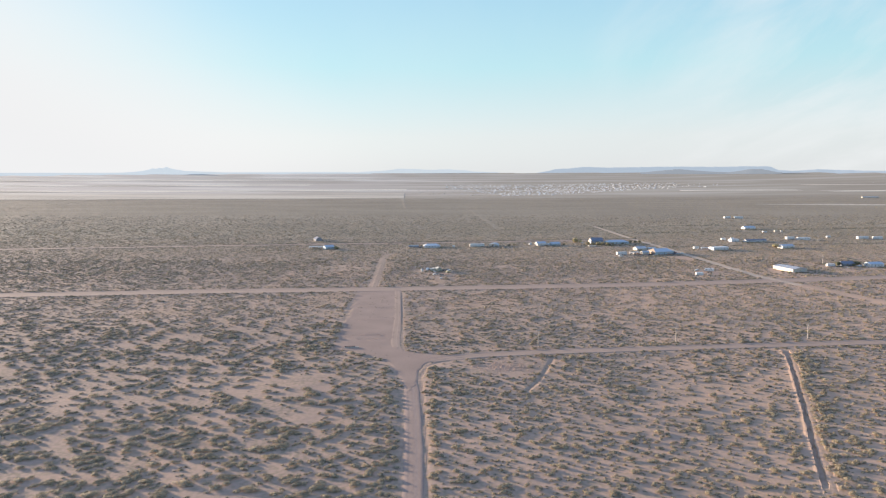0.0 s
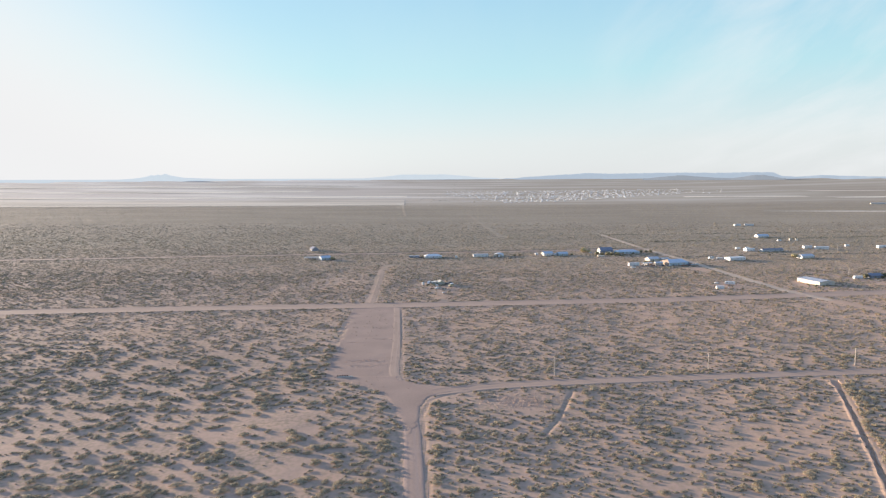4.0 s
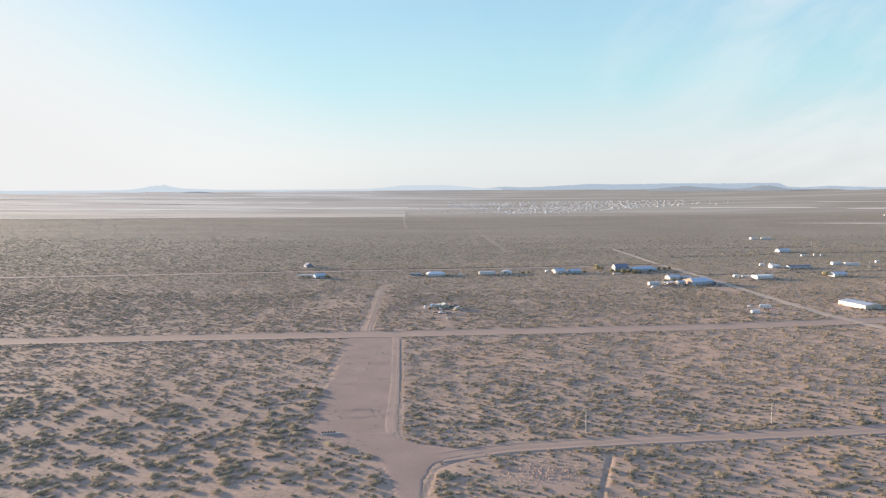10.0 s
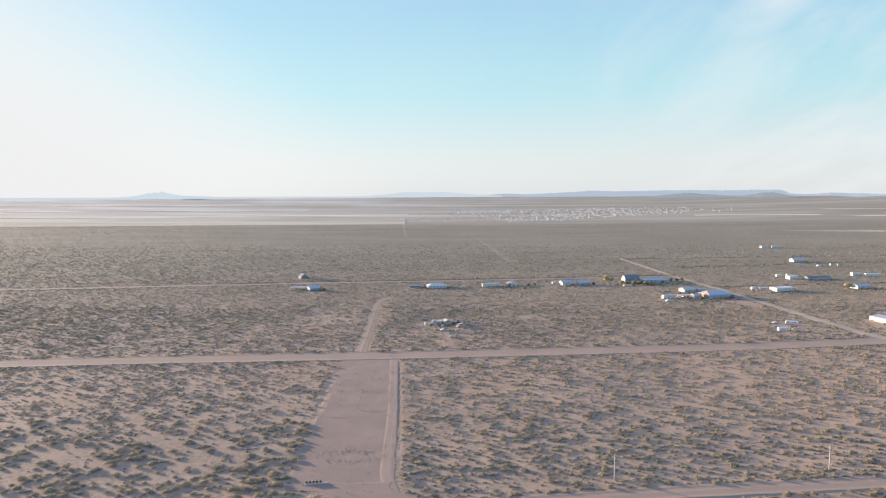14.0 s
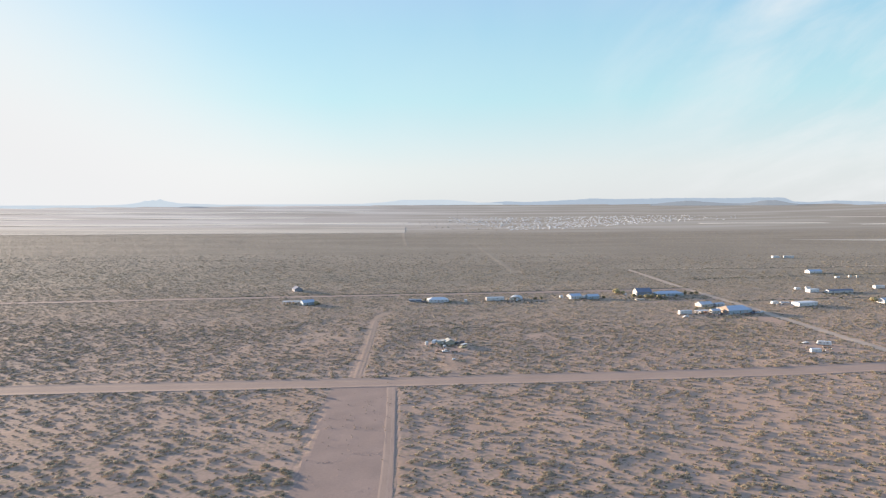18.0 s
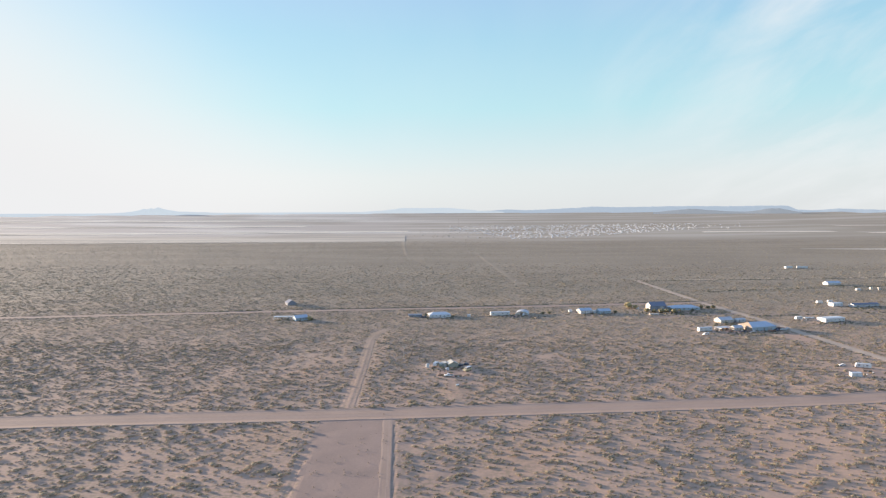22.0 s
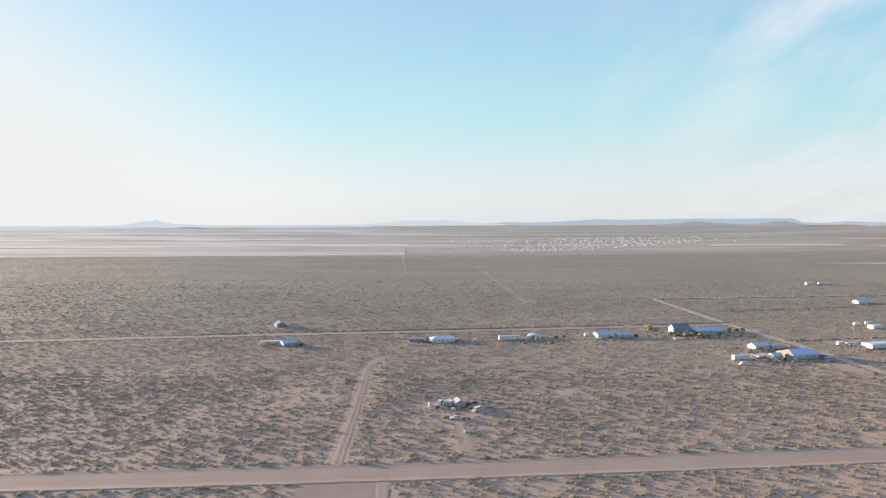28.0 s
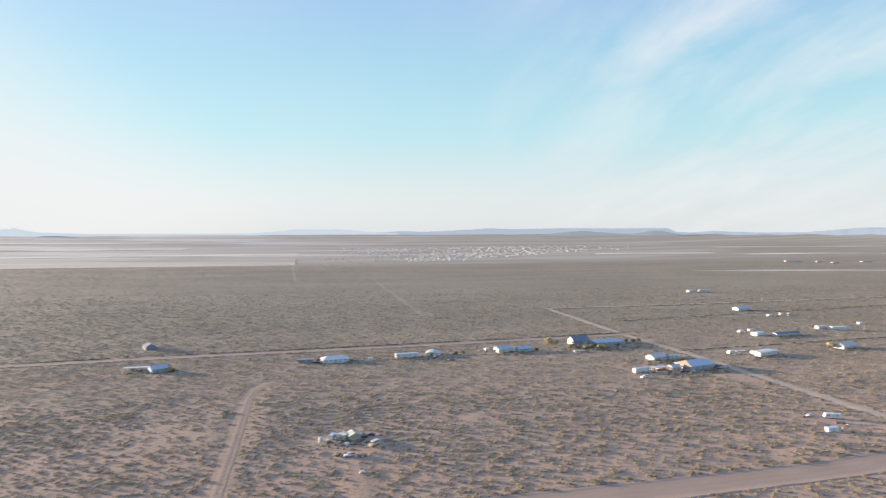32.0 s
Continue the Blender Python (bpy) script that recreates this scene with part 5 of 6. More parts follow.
for k in range(26):
    y = 190 + k * 5.4 + rs.uniform(-2, 2)
    shrub(float(np.interp(y, [190, 260, 325], [-3.2, -5.2, -5.8])) + rs.uniform(0.3, 3.0), y, rs.uniform(2.4, 4.2), rs.uniform(0.8, 1.3), 300 + k)
for k in range(22):
    y = 200 + k * 5.8 + rs.uniform(-2, 2)
    shrub(float(np.interp(y, [190, 260, 325], [-17.0, -20.5, -30.0])) - rs.uniform(0.5, 3.0), y, rs.uniform(2.2, 3.8), rs.uniform(0.7, 1.2), 400 + k)
for k in range(18):
    shrub(52 + k * 12 + rs.uniform(-3, 3), 351 + k * 1.15 + rs.uniform(6, 8.5), rs.uniform(2.2, 4.5), rs.uniform(0.8, 1.3), 500 + k)


for k in range(20):
    y = 186 + k * 8.2 + rs.uniform(-2, 2)
    shrub(float(np.interp(y, [165, 197, 254, 323, 355], [110, 122, 147, 177, 190])) + rs.uniform(4.0, 8.0), y, rs.uniform(2.8, 5.2), rs.uniform(0.9, 1.5), 700 + k)
for k in range(14):
    y = 363 + k * 4.6 + rs.uniform(-1.5, 1.5)
    y += rs.uniform(-3, 3)
    shrub(float(np.interp(y, [356, 440], [-62.5, -67])) - rs.uniform(0.2, 4.5), y, rs.uniform(1.8, 5.2), rs.uniform(0.6, 1.5), 600 + k)


# taller shrubs that drink the run-off along the wide road
for k in range(34):
    x = -120 + k * 13.5 + rs.uniform(-5, 5)
    y = float(np.interp(x, [-200, -40, 0, 100, 200, 300, 417], [536, 546, 549.5, 558, 568, 584, 602])) + 9.5 + rs.uniform(2.0, 5.5)
    if line_distance(np.array([x]), np.array([y]), [(-61, 555), (-64, 640)])[0] > 7 and abs(x + 2) > 5 and abs(x - 306) > 12:
        shrub(x, y, rs.uniform(2.4, 5.6), rs.uniform(0.7, 1.5), 800 + k)


def tree(name, label, x, y, tall, wide, mat, seed):
    r = np.random.RandomState(seed)
    ob = thing(name, label, "tree", x, y, 0)
    bm = bmesh.new()
    bmesh.ops.create_cone(bm, cap_ends=True, segments=8, radius1=0.22, radius2=0.1, depth=tall * 0.6, matrix=Matrix.Translation((0, 0, tall * 0.3 - 0.2)))
    for i in range(6):
        q = r.uniform(0, 6.28)
        bmesh.ops.create_cone(bm, cap_ends=True, segments=6, radius1=0.09, radius2=0.03, depth=tall * 0.5,
                              matrix=Matrix.Translation((0.5 * wide * 0.3 * math.cos(q), 0.5 * wide * 0.3 * math.sin(q), tall * 0.55)) @ Matrix.Rotation(0.7, 4, (-math.sin(q), math.cos(q), 0)))
    part("trunk", bm, BARK, ob)
    vs, fs, off = [], [], 0
    for i in range(110):
        d = r.normal(size=3)
        d /= np.linalg.norm(d)
        rad = r.uniform(0.45, 1.0) ** 0.6
        c = np.array([d[0] * wide * 0.5 * rad, d[1] * wide * 0.5 * rad, tall * 0.62 + d[2] * tall * 0.36 * rad])
        v, f = lumps(1, 3, r, flat=0.9)
        v = (v - (0, 0, 0.3)) * wide * r.uniform(0.13, 0.26) + c
        vs.append(v)
        fs.append(f + off)
        off += len(v)
    cr = new("crown", big_mesh("crown", np.concatenate(vs), np.concatenate(fs), mat))
    cr.parent = ob
    return ob


# ---- the lone homestead beyond the wide road
gable_house("canvas_house", "low grey-green homestead with a pale grey canvas roof", "house", -4.7, 648, -74, 6.4, 6.6, 2.1, 1.4, GREY_BOARD, CANVAS, GREY_BOARD, "w d")
annex = thing("lean_to", "low grey lean-to with a pale sloping roof against the homestead", "lean-to", -11.0, 648.2, 14)
part("body", prism_y([(-2.5, -0.3), (2.5, -0.3), (2.5, 2.6), (-2.5, 1.8)], -2.6, 2.6), GREY_BOARD, annex)
part("roof", prism_y([(-2.8, 1.76), (2.6, 2.624), (2.6, 2.74), (-2.8, 1.876)], -2.9, 2.9), CANVAS, annex)
door(annex, "front", 0.9, 0.9, 1.8, -2.6, GREY_ROOF, 0.05)
window(annex, "front", -1.1, 0.9, 0.9, 0.8, -2.6, WHITE_PAINT)
travel_trailer("camper", "small white camper parked beside the canvas-roofed homestead", -15.5, 648, 70, 5.0, 2.3, 2.2)
water_tank("water_tank", "pale round water tank near the homestead", -21, 645, 1.2, 2.0, WHITE_METAL)
bus = car("van", "yellow van with a white roof beside the lone homestead", 5.0, 634.5, 50, YELLOW, "van")
bus.matrix_basis = bus.matrix_basis @ Matrix.Scale(1.25, 4)
part("roof_cover", box(-1.1, 2.72, -0.92, 0.92, 1.98, 2.1, 0.04), WHITE_PAINT, bus, "white roof")
car("pickup_truck", "white pickup parked before the homestead", -7, 621, 12, WHITE_PAINT, "pickup")
shed("storage_box", "small white storage box in the homestead's yard", -8, 637.5, 20, 1.8, 1.3, 1.2, WHITE_METAL)
shed("storage_box", "small white box lying beside the path", -2, 599, 10, 1.9, 1.2, 0.8, WHITE_METAL)
car("car", "dark car beside the homestead", 0.5, 647.5, 10, DARK_PAINT, "sedan")
car("car", "dark car beside the homestead", 4.5, 650.5, -15, DARK_PAINT, "sedan")

# ---- homes along the settlement road, from west to east
gable_house("house", "small slate-sided house with a blue-grey roof beyond the road", "house", -180, 933, -62, 11.5, 9, 2.7, 2.6, SLATE_WALL, DARK_ROOF, SLATE_WALL, "w d w w", roof_mat_back=BLUE_ROOF)
carport("carport", "long low white carport on broad posts beside the blue house", -164.5, 839, 4, 18, 5, 2.3, WHITE_METAL, 0.22, WHITE_METAL)
car("car", "dark car beneath the white carport", -168, 842, 95, DARK_PAINT, "sedan")
car("car", "white car beneath the white carport", -161, 842, 95, WHITE_PAINT, "sedan")
gable_house("house", "pale blue house with a pitched metal roof", "house", -147, 833, 30, 12, 9, 2.8, 2.0, BLUE_WALL, BLUE_ROOF)
tree("tree", "dry yellowish tree beside the blue house", -137.5, 829, 4.2, 4.4, TREE_LEAF, 1)
gable_house("house", "wide white house with a large pale roof", "house", -15, 851, 12, 21, 11, 2.4, 2.0, WHITE_METAL, WHITE_METAL, None, "w w d w w", hip=4.5)
car("car", "white car before the wide white house", -17.5, 841, 5, WHITE_PAINT, "sedan")
car("car", "white car before the wide white house", -11, 841, -4, WHITE_PAINT, "van")
mobile_home("trailer_home", "low blue-grey trailer home with a pale roof", -38.5, 850, 4, 13, 3.2, 1.7, SLATE_WALL, GREY_ROOF)
car("car", "dark pickup parked beside the wide white house", -29, 844, 176, DARK_PAINT, "pickup")
shed("storage_box", "white storage box beside the wide house", 14, 849, 0, 3.0, 2.4, 2.2, WHITE_METAL)
mobile_home("mobile_home", "long white mobile home with grey skirting", 45, 857, 8, 19, 4.6)
arch_hut("arch_hut", "round-roofed pale sheet-metal hut", 68, 864, 78, 14, 13, 3.7, GREY_ROOF, CREAM)
car("van", "white van before the round-roofed hut", 68, 854, 75, WHITE_PAINT, "van")
shed("lean_to", "low weathered lean-to beside the hut", 79, 838, 30, 4.5, 2.4, 1.4, WOOD)
shed("storage_box", "white storage box on the scrub plain", 118, 875, 10, 3.4, 2.6, 2.4, WHITE_METAL)
gable_house("house", "white house with a cream gable and blue-grey roof", "house", 131, 870, 18, 13, 9, 3.0, 1.9, WHITE_METAL, BLUE_ROOF, CREAM, "w d w w")
gable_house("house", "blue house with a blue metal roof", "house", 150, 869, 14, 12.5, 8, 2.7, 1.7, BLUE_WALL, BLUE_ROOF)
shed("garden_shed", "small white shed between two houses", 141, 869, 0, 3.0, 2.4, 2.6, WHITE_METAL)
tree("tree", "yellow-leaved tree beside the road", 183, 897, 6.5, 8.0, TREE_LEAF, 2)
tree("tree", "yellow-leaved tree beside the road", 189, 893, 4.5, 5.0, TREE_LEAF, 3)
shed("storage_box", "white box beneath the yellow-leaved trees", 191, 892, 0, 3.0, 2.2, 1.8, WHITE_METAL)
gable_house("barn", "tall dark-roofed barn with a cream gable", "barn", 211, 894, 9, 17, 12, 4.0, 3.6, SLATE_WALL, DARK_ROOF, CREAM, "w w", 3.4)
gable_house("long_shed", "long low shed with a blue metal roof", "shed", 239, 893, 8, 30, 13, 2.4, 2.0, BLUE_WALL, BLUE_ROOF, None, "w w d w w w", hip=6.0)
for i, (tx, ty, th) in enumerate(((202, 872, 3.0), (208, 868, 4.0), (215, 873, 3.2), (221, 868, 3.6), (228, 872, 2.6), (196, 876, 3.4))):
    tree("tree", "bushy olive tree before the barn", tx, ty, th, th * 1.5, OLIVE_LEAF, 10 + i)
shed("flatbed", "long low pale trailer bed before the barn", 197, 856, 8, 9.5, 2.6, 1.1, CREAM)
shed("woodpile_shed", "low weathered shed among the trees", 226, 870, 5, 5, 3, 1.8, WOOD)
gable_house("house", "cream house with a pale grey roof", "house", 248, 815, 17, 14, 9.5, 2.5, 2.0, CREAM, GREY_ROOF, CREAM)
gable_house("outbuilding", "low grey-roofed outbuilding beside the cream house", "shed", 263, 817, 15, 10, 6, 2.3, 0.7, GREY_ROOF, GREY_ROOF, None, "d w")
gable_house("barn", "large barn with a blue-grey metal roof and one tan slope", "barn", 262, 780, 16, 25, 17, 3.2, 3.0, BLUE_WALL, BLUE_ROOF, TAN, "w d w", 3.0, hip=3.4, hip_mat=TAN)
gable_house("cottage", "small cream outbuilding beside the barn", "shed", 242, 775, 17, 9, 6, 2.5, 1.4, CREAM, GREY_ROOF, CREAM, "w d")
mobile_home("trailer_home", "white trailer home with a shaded side", 213, 771, 14, 12.5, 3.4, 2.4)
car("car", "white car before the trailer home", 207, 753, 15, WHITE_PAINT, "van")
carport("carport", "flat grey carport between the trailer and the barn", 230, 775, 15, 12, 6.5, 2.4, GREY_ROOF)
for i, (cx_, cy_, ct) in enumerate(((226, 775, 100), (230, 776, 104), (234, 777, 98), (243, 765, 20), (251, 763, -15), (268, 766, 12), (275, 770, 35), (281, 772, -10))):
    car("car", "dark parked car in the barn's cluttered yard", cx_, cy_, ct, (DARK_PAINT, GREY_ROOF, RUST)[i % 3], ("sedan", "pickup")[i % 2], "cars in the barn's yard")
mobile_home("mobile_home", "long white double-wide home with a pale roof", 348, 817, 17, 22.5, 10.0, 2.9, WHITE_METAL, WHITE_METAL)
travel_trailer("camper", "white camper parked by the double-wide home", 323, 826, 12, 7.0)
shed("flatbed", "low white open trailer bed", 337, 834, 5, 9.5, 2.4, 0.9, WHITE_METAL)

# ---- the big shed and the trailers by the crossroads
gable_house("metal_shed", "large cream metal shed with a low grey ribbed roof", "shed", 347.5, 646, 104, 27, 16.5, 3.3, 0.9, CREAM, GREY_ROOF, CREAM, "x x", 4.0, ribs=1.4)
travel_trailer("camper", "white camper on bare ground", 264, 639, -22, 9.0)
shed("storage_container", "white storage container on bare ground", 246, 618, 2, 6.6, 2.5, 2.4, WHITE_METAL)
car("car", "white car on bare ground near the camper", 254, 645, 10, WHITE_PAINT, "sedan")
shed("flatbed", "low weathered trailer bed", 261, 630, -20, 5, 2.2, 0.8, WOOD)
travel_trailer("camper", "white camper in a tree-shaded yard", 403, 671, 5, 8.5)
gable_house("house", "dark-roofed slate house among dark trees", "house", 424, 679, 8, 14, 8, 2.6, 1.8, SLATE_WALL, DARK_ROOF)
for i, (cx_, cy_, ct, st_, mt) in enumerate(((411, 669, 20, "sedan", 1), (433, 670, -10, "pickup", 0), (438, 676, 60, "sedan", 1))):
    car("car", "parked car in a tree-shaded yard", cx_, cy_, ct, (WHITE_PAINT, DARK_PAINT)[mt], st_, "cars in the shaded yard")
gable_house("house", "pale house with a wide blue roof", "house", 450, 674, 6, 16, 9, 2.6, 1.8, WHITE_METAL, BLUE_ROOF)
for i, (tx, ty, th) in enumerate(((414, 676, 4.0), (433, 678, 4.6), (438, 681, 3.8), (428, 672, 2.8))):
    tree("tree", "dark olive tree beside the slate house", tx, ty, th, th * 1.2, GREEN_LEAF, 40 + i)
tree("tree", "olive-green tree in the crowded yard", 418, 679, 4.0, 5.0, GREEN_LEAF, 30)

# ---- clutter in the yards
def drum(x, y, mat, label):
    ob = thing("oil_drum", label, "drum", x, y, 0, "drums in the yards")
    part("barrel", tube(0, 0, 0.45, 0.32, 0.9, sides=12), mat, ob)
    for q in (0.3, 0.6):
        part("hoop", tube(0, 0, q, 0.345, 0.05, sides=12), STEEL, ob)
    return ob


def pallets(x, y, turn):
    ob = thing("pallet_stack", "stack of weathered wooden pallets in a yard", "pallets", x, y, turn, "pallet stacks in the yards")
    for i in range(5):
        part("pallet", box(-0.6, 0.6, -0.5, 0.5, i * 0.16 - (0.05 if i == 0 else 0), i * 0.16 + 0.13), WOOD, ob)
    return ob


cl = np.random.RandomState(91)
for cx, cy, rad in ((-8, 637, 13), (-30, 846, 9), (58, 850, 12), (142, 860, 9), (218, 872, 12), (236, 762, 12), (330, 822, 8), (256, 626, 9), (420, 662, 11), (420, 898, 12)):
    for _ in range(4):
        q, w_ = cl.uniform(0, 6.28), cl.uniform(0.3, 1.0) * rad
        drum(cx + w_ * math.cos(q), cy + w_ * math.sin(q) * 0.6, (WHITE_METAL, RUST, DARK_PAINT)[cl.randint(0, 3)], "old steel drum standing in a dirt yard")
    for _ in range(2):
        q, w_ = cl.uniform(0, 6.28), cl.uniform(0.4, 1.0) * rad
        pallets(cx + w_ * math.cos(q), cy + w_ * math.sin(q) * 0.6, cl.uniform(0, 90))

yx, yy = [], []
for cx, cy, rad, many in ((-6, 640, 16, 40), (-150, 828, 16, 40), (-15, 842, 20, 50), (60, 848, 24, 70), (140, 858, 18, 50), (222, 868, 34, 190), (255, 800, 34, 150), (245, 760, 24, 70),
                          (345, 806, 20, 50), (350, 632, 20, 50), (425, 672, 24, 80), (425, 896, 26, 70), (520, 1096, 20, 40), (440, 826, 16, 50)):
    yx.append(cl.normal(cx, rad * 0.55, many))
    yy.append(cl.normal(cy, rad * 0.3, many))
yx, yy = np.concatenate(yx), np.concatenate(yy)
free = np.full(yx.shape, 1e9)
for _, line, width, _ in ROADS:
    free = np.minimum(free, line_distance(yx, yy, line) - width / 2)
yx, yy = yx[free > 1], yy[free > 1]
spread_out("yard_shrubs", "green weeds and shrubs in the homesteads' yards", "shrubs", NEAR, yx, yy, cl.uniform(1.2, 3.2, len(yx)), cl.uniform(0.4, 1.1, len(yx)), GREEN_LEAF, 78)

# ---- outlying homesteads
mobile_home("mobile_home", "white mobile home far across the scrub", 409, 912, 17, 13, 7)
gable_house("long_shed", "long grey shed far across the scrub", "shed", 437, 908, 12, 32, 7, 2.6, 1.0, GREY_ROOF, DARK_ROOF, None, "d w w w")
travel_trailer("camper", "white camper far across the scrub", 402, 930, 5, 6.5)
shed("storage_box", "white storage box behind a far camper", 419, 939, 0, 5.0, 2.5, 2.4, WHITE_METAL)
gable_house("house", "pale house with a blue roof far across the scrub", "house", 520, 1106, 10, 20, 10, 3.0, 2.0, WHITE_METAL, BLUE_ROOF)
shed("storage_box", "white storage box on the far plain", 518, 1046, 15, 6.5, 2.6, 2.0, WHITE_METAL)
shed("pump_house", "small upright white hut", 539, 1053, 0, 3.0, 2.6, 3.0, CREAM)
shed("pump_house", "small upright white hut", 546, 1048, 0, 3.0, 2.6, 3.0, CREAM)
mobile_home("mobile_home", "white mobile home far across the scrub", 592, 1356, 10, 13, 5)
mobile_home("mobile_home", "long white mobile home far across the scrub", 616, 1356, -14, 17, 4.6)
mobile_home("mobile_home", "white mobile home on the far plain", 503, 940, 6, 12, 4.5)
mobile_home("mobile_home", "white mobile home on the far plain", 518, 932, -8, 17, 5.0)
gable_house("house", "grey-roofed white house beside a tree", "house", 443, 836, 14, 18, 9, 2.9, 1.9, WHITE_METAL, GREY_ROOF, None, "w d w w")
tree("tree", "yellow-green tree beside the house", 430, 838, 5.0, 6.5, TREE_LEAF, 31)
shed("storage_box", "white storage box on the far plain", 574, 966, 5, 5.5, 2.6, 2.5, WHITE_METAL)
mobile_home("mobile_home", "white mobile home on the far plain", 612, 946, 4, 16, 4.6)
for far_x, far_y, long_, label_ in ((1528, 2329, 62, "long pale shed far out on the plain"), (1586, 2277, 24, "pale building far out on the plain"),
                                    (1581, 2200, 26, "pale building far out on the plain"), (1739, 2249, 40, "pale building far out on the plain")):
    gable_house("farm_shed", label_, "shed", *pulled(far_x, far_y), -15, long_ * 0.8, 9, 3.0, 1.2, CREAM, GREY_ROOF, None, "d w w w w d", group="sheds on the far plain")
mobile_home("mobile_home", "white mobile home on the far plain", 632, 943, -10, 12, 4.6)

for px_, py_ in ((54.4, 363.4), (135.7, 371.0), (217, 379), (86, 1100), (214, 1117), (-134, 990), (-44, 783), (-38, 667), (654, 1196), (523, 904), (404, 687), (472, 1180), (615, 1197), (350, 1135), (-40, 1075)):
    power_pole(px_, py_)


# ---- yards: vehicles and low trees in the lee of the barns
for cx_, cy_, ct_, paint_, style_, word_ in ((277, 776, 20, DARK_PAINT, "pickup", "dark pickup"), (282, 781, 75, RUST, "sedan", "rusty car"), (287, 777, 30, WHITE_PAINT, "sedan", "white car"),
                                             (279, 787, -10, DARK_PAINT, "van", "dark van"), (233, 765, 40, RUST, "pickup", "rusty pickup"), (250, 764, -20, DARK_PAINT, "sedan", "dark car")):
    car(word_.split()[1] if word_.split()[1] != "pickup" else "pickup_truck", word_ + " parked in the barn's yard", cx_, cy_, ct_, paint_, style_)
for k, (tx, ty, tall_, wide_) in enumerate(((259, 896, 3.2, 4.2), (265, 893, 2.8, 4.0), (272, 897, 3.0, 4.4), (222, 880, 2.4, 3.6), (230, 878, 2.2, 3.4), (244, 880, 2.0, 3.2), (88, 862, 2.4, 3.8), (95, 864, 2.2, 3.6), (162, 868, 2.4, 3.6), (-28, 852, 2.0, 3.4), (-136, 830, 2.4, 3.6))):
    tree("low_tree", "low olive tree in a homestead's yard", tx, ty, tall_, wide_, GREEN_LEAF, 840 + k)
# ---- brush pile, spoil and rubble
def debris(name, label, category, x, y, rx, ry, count, size, mat, seed, bend=0.0):
    r = np.random.RandomState(seed)
    px, py = r.normal(x, rx / 2, count), r.normal(y, ry / 2, count)
    py = py + bend * ((px - x) / rx) ** 2
    kit = [lumps(1, 0, np.random.RandomState(900 + i)) for i in range(5)]
    w = r.uniform(0.4, 1.0, count) * size
    return spread_out(name, label, category, kit, px, py, w, w * r.uniform(0.4, 0.8, count), mat, seed)


debris("soil_clods", "churned clods of pale soil on a cleared patch", "rubble", 31, 325, 17, 11, 520, 0.62, CLOD, 71)
debris("brush_pile", "heap of dry cut brush in the homestead's yard", "brush pile", -11, 623, 3.2, 2.0, 60, 1.3, TWIG, 85)
shed("utility_trailer", "dark loaded trailer behind the white pickup", -1.2, 619.6, 6, 4.2, 1.9, 1.1, WOOD)
debris("soil_clods", "line of spoil clods beside a trench", "rubble", 46, 312, 5, 14, 70, 0.5, CLOD, 72)
barrier = thing("road_barrier", "pale concrete beam with dark tyres at the strip's edge", "barrier", -52, 361, 10)
part("beam", box(-4, 4, -0.35, 0.35, -0.2, 0.45, 0.06), CREAM, barrier, "pale concrete beam")
for i in range(5):
    part("tyre", tube(-3.4 + i * 1.2, 0.55, 0.62, 0.42, 0.4, "y", 14), RUBBER, barrier, "dark old tyre")
st = np.random.RandomState(33)
for i in range(14):
    ob = thing("marker_stone", "pale stone beside the dirt road", "stone", 4 + i * 1.35 + (2.6 if i > 9 else 0) + st.uniform(-0.3, 0.3), 354.6 + 0.05 * i + st.uniform(-0.4, 0.4), st.uniform(0, 180), "pale marker stones")
    v, f = lumps(1, 0, st, flat=0.7)
    stone = new("stone", big_mesh("stone", v * np.array([0.5, 0.4, 0.4]), f, CREAM))
    stone.parent = ob
debris("soil_clods", "line of scraped clods across the strip", "rubble", -57, 430, 11, 1.2, 90, 0.4, CLOD, 76, 5)
debris("soil_clods", "low heaps of scraped clods on the strip", "rubble", -45, 391, 14, 3.0, 260, 0.42, CLOD, 79, -5)

debris("soil_clods", "curved line of scraped clods across the strip", "rubble", -40, 438, 10, 1.5, 90, 0.4, CLOD, 80, 7)
debris("soil_clods", "curved row of clods on the strip", "rubble", -44, 380, 12, 2.4, 220, 0.42, CLOD, 81, 4)
debris("soil_clods", "rows of small clods across the cleared strip", "rubble", -44, 385, 20, 26, 420, 0.38, CLOD, 74)
debris("soil_clods", "small clods scattered along the road junction", "rubble", -50, 352, 20, 8, 130, 0.4, CLOD, 75)

debris("weeds", "sparse dry weeds on the cleared strip", "weeds", -50, 480, 22, 60, 90, 1.0, BUSH, 83)
debris("weeds", "sparse dry weeds on the worn road junction", "weeds", -42, 352, 22, 14, 40, 0.8, BUSH, 84)

# ---- the far town
def town_house(mats, L, W, H, up):
    ob = new("town_house")
    tagged(ob, "small pale house in the far town", "house", "houses of the far town")
    wall_mat, roof_mat = mats
    part("wall", prism([(-W / 2, -1.5), (W / 2, -1.5), (W / 2, H), (0, H + up), (-W / 2, H)], -L / 2, L / 2), wall_mat, ob)
    bm = prism([(-W / 2 - 0.4, H - 0.1), (0, H + up + 0.05), (W / 2 + 0.4, H - 0.1), (W / 2 + 0.4, H + 0.15), (0, H + up + 0.35), (-W / 2 - 0.4, H + 0.15)], -L / 2 - 0.4, L / 2 + 0.4)
    part("roof", bm, roof_mat, ob)
    return ob


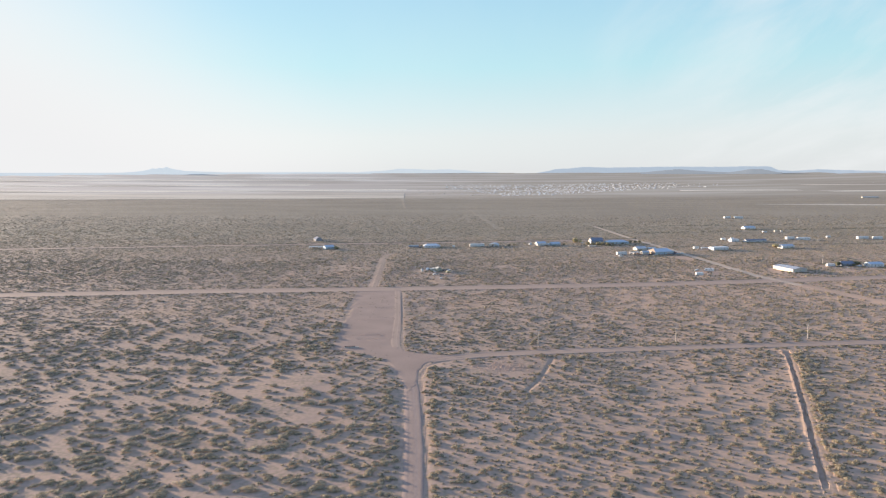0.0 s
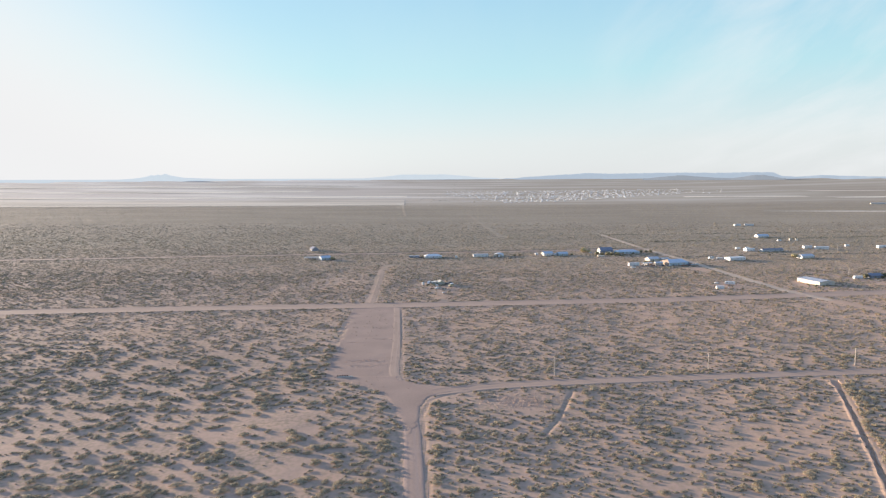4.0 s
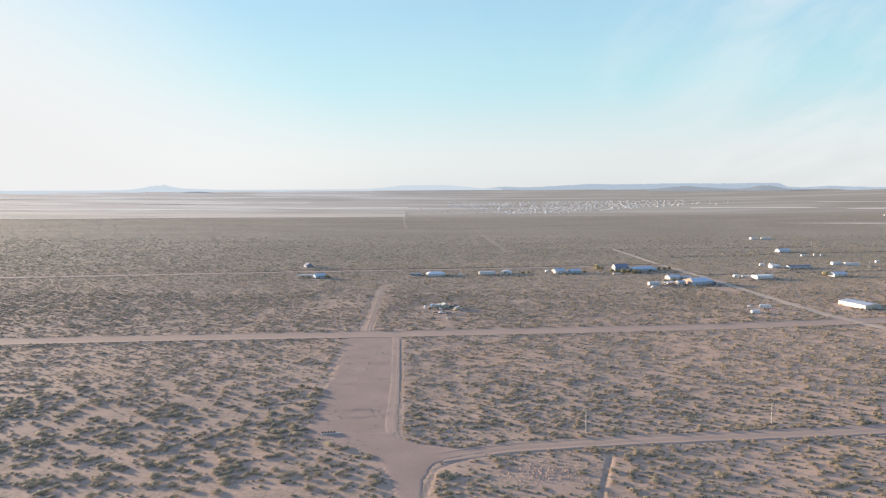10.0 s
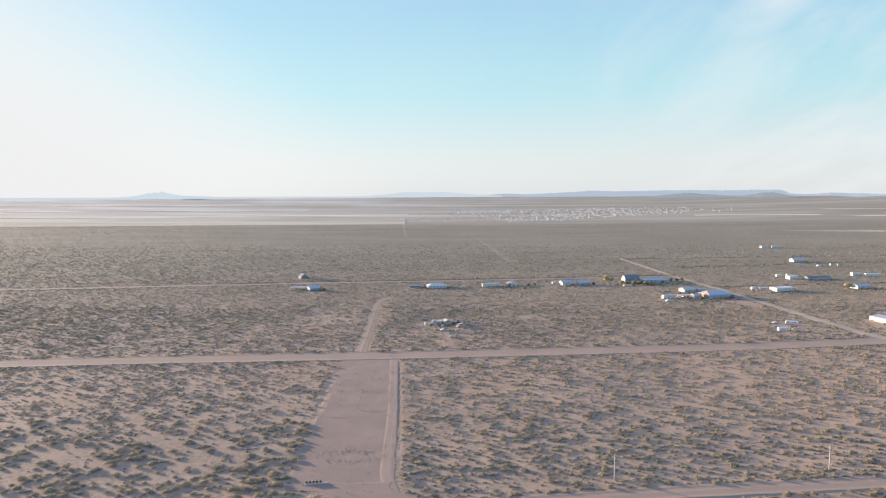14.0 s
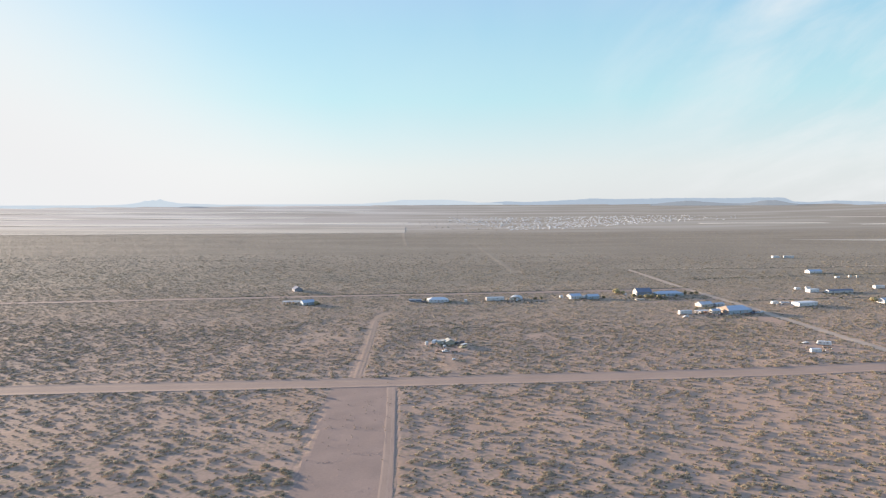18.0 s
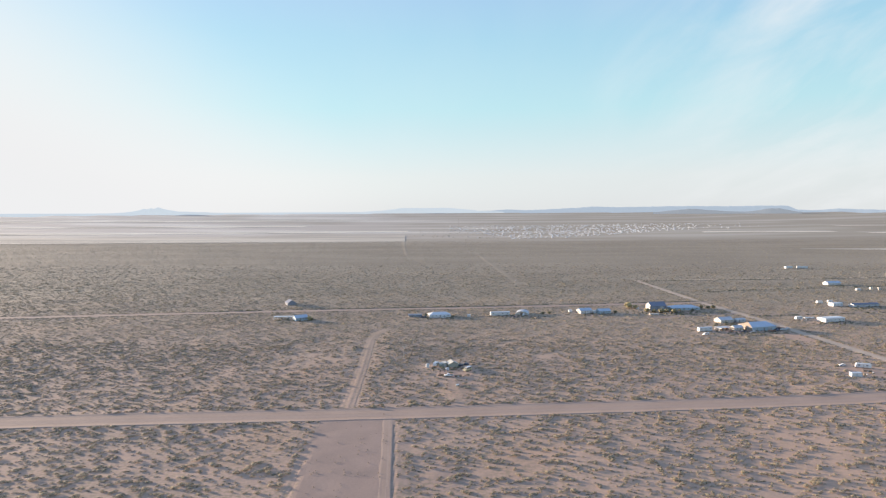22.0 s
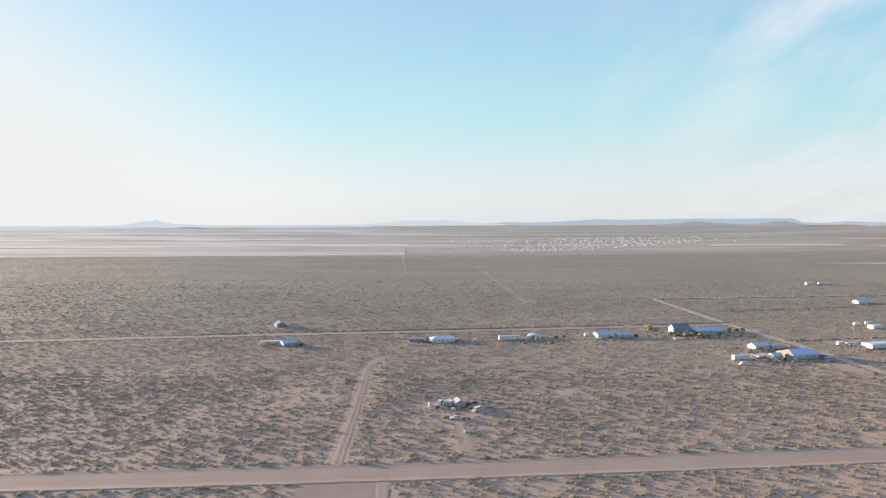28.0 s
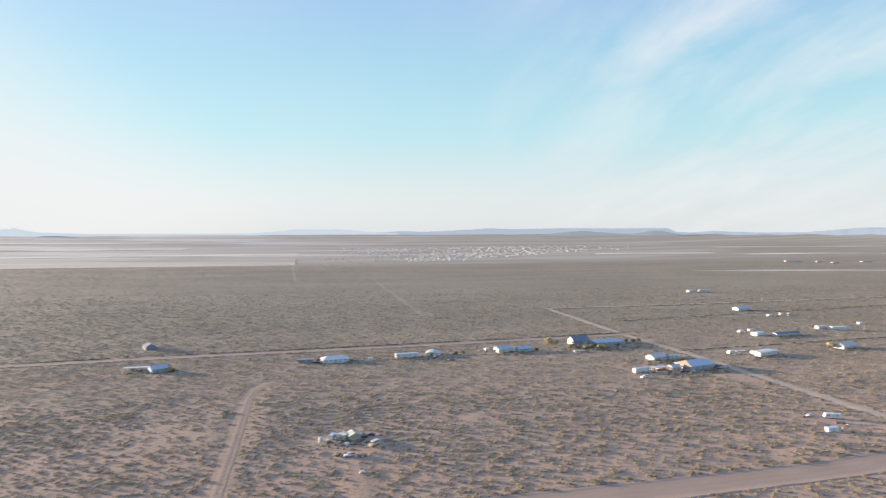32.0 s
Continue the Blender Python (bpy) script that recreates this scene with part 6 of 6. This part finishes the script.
kit = [town_house(m, *s) for m, s in (((WHITE_METAL, WHITE_METAL), (9, 5, 2.4, 0.8)), ((CREAM, GREY_ROOF), (8, 6, 2.4, 1.2)), ((WHITE_METAL, GREY_ROOF), (12, 4.5, 2.4, 0.7)),
                                      ((CREAM, CREAM), (8, 6.5, 2.6, 1.0)), ((TAN, GREY_ROOF), (9, 6, 2.4, 1.0)))]
r = np.random.RandomState(12)
places = []
while len(places) < 285:
    u = r.normal(215, 170)
    drop = r.uniform(25, 52)
    if not -40 < u < 470 or drop < 25 + max(0, (60 - u)) * 0.1 or drop > 56 - u * 0.05:
        continue
    if r.uniform() > 0.35 + 0.65 * math.exp(-((drop - 38) / 9) ** 2):
        continue
    dist = 104.5 * 1153 / drop
    places.append((-12 + dist * u / 1153, 276 + dist))
for u, drop in ((330, 41), (340, 40.5), (395, 37.5), (406, 37), (520, 30), (545, 31), (560, 30), (590, 30), (620, 31), (640, 30), (700, 31), (780, 25), (820, 26), (900, 27), (930, 28)):
    dist = 104.5 * 1153 / drop
    places.append((-12 + dist * u / 1153, 276 + dist))
for k, (x, y) in enumerate(places):
    x, y = pulled(x, y)
    m = pose(x, y, height(x, y) + 0.1, 0, 0, r.uniform(-25, 25)) @ Matrix.Scale(0.55, 4)
    if k < len(kit):
        kit[k].matrix_basis = m
    else:
        copy_thing(kit[r.randint(0, len(kit))], m)

# the many smaller houses and sheds of the town, too far off to part
vs, fs, off = [], [], 0
cube = np.array([(-.5, -.5, 0), (.5, -.5, 0), (.5, .5, 0), (-.5, .5, 0), (-.5, -.5, 1), (.5, -.5, 1), (.5, .5, 1), (-.5, .5, 1), (-.5, 0, 1.4), (.5, 0, 1.4)])
skin = np.array([(0, 1, 5), (0, 5, 4), (2, 3, 7), (2, 7, 6), (1, 2, 6), (1, 6, 5), (3, 0, 4), (3, 4, 7), (4, 5, 9), (4, 9, 8), (6, 7, 8), (6, 8, 9), (5, 6, 9), (7, 4, 8)])
while len(vs) < 900:
    px = min(1290.0, r.normal(1010, 120))
    lo, hi = np.interp(px, [790, 900, 1000, 1100, 1200, 1290], [27, 28, 26, 25, 24, 24]), np.interp(px, [790, 900, 1000, 1100, 1200, 1290], [34, 49, 47, 40, 35, 32])
    drop = r.uniform(lo, hi)
    if px < 790 or (px > 1215 and r.uniform() < 0.6):
        continue
    dist = 102.3 * 1153 / drop
    x, y = pulled(-6 + dist * (px - 784) / 1153, 128 + dist)
    q = r.uniform(-0.4, 0.4)
    v = cube * np.array([r.uniform(3.2, 6.5), r.uniform(2.6, 4.0), r.uniform(1.3, 1.9)])
    vs.append(np.stack([v[:, 0] * math.cos(q) - v[:, 1] * math.sin(q) + x, v[:, 0] * math.sin(q) + v[:, 1] * math.cos(q) + y, v[:, 2] + height(x, y)], 1))
    fs.append(skin + off)
    off += 10
tagged(new("town_houses", big_mesh("town_houses", np.concatenate(vs), np.concatenate(fs), TOWN_WALL)), "crowded pale houses and sheds of the far town", "houses", kind="stuff")

# dark garden trees among the houses of the town
tx_, ty_ = [], []
for x, y in places[:285]:
    for _ in range(2):
        q = pulled(x + r.normal(0, 45), y + r.normal(0, 110))
        tx_.append(q[0])
        ty_.append(q[1])
tx_, ty_ = np.array(tx_), np.array(ty_)
spread_out("town_trees", "dark garden trees among the far town's houses", "trees", MID, tx_, ty_, r.uniform(2.5, 5, len(tx_)), r.uniform(1.2, 2.2, len(tx_)), BUSH_FAR, 77)
mx, my = pulled(-8 + 4000 * 23 / 1153, 109 + 4000)
mast = tagged(new("radio_mast"), "thin dark radio mast rising from the far town", "mast")
mast.matrix_basis = pose(mx, my, height(mx, my))
part("post", tube(0, 0, 23, 0.28, 50, sides=8, top=0.14), WOOD, mast)
part("platform", tube(0, 0, 40, 0.7, 0.8, sides=10), WOOD, mast)
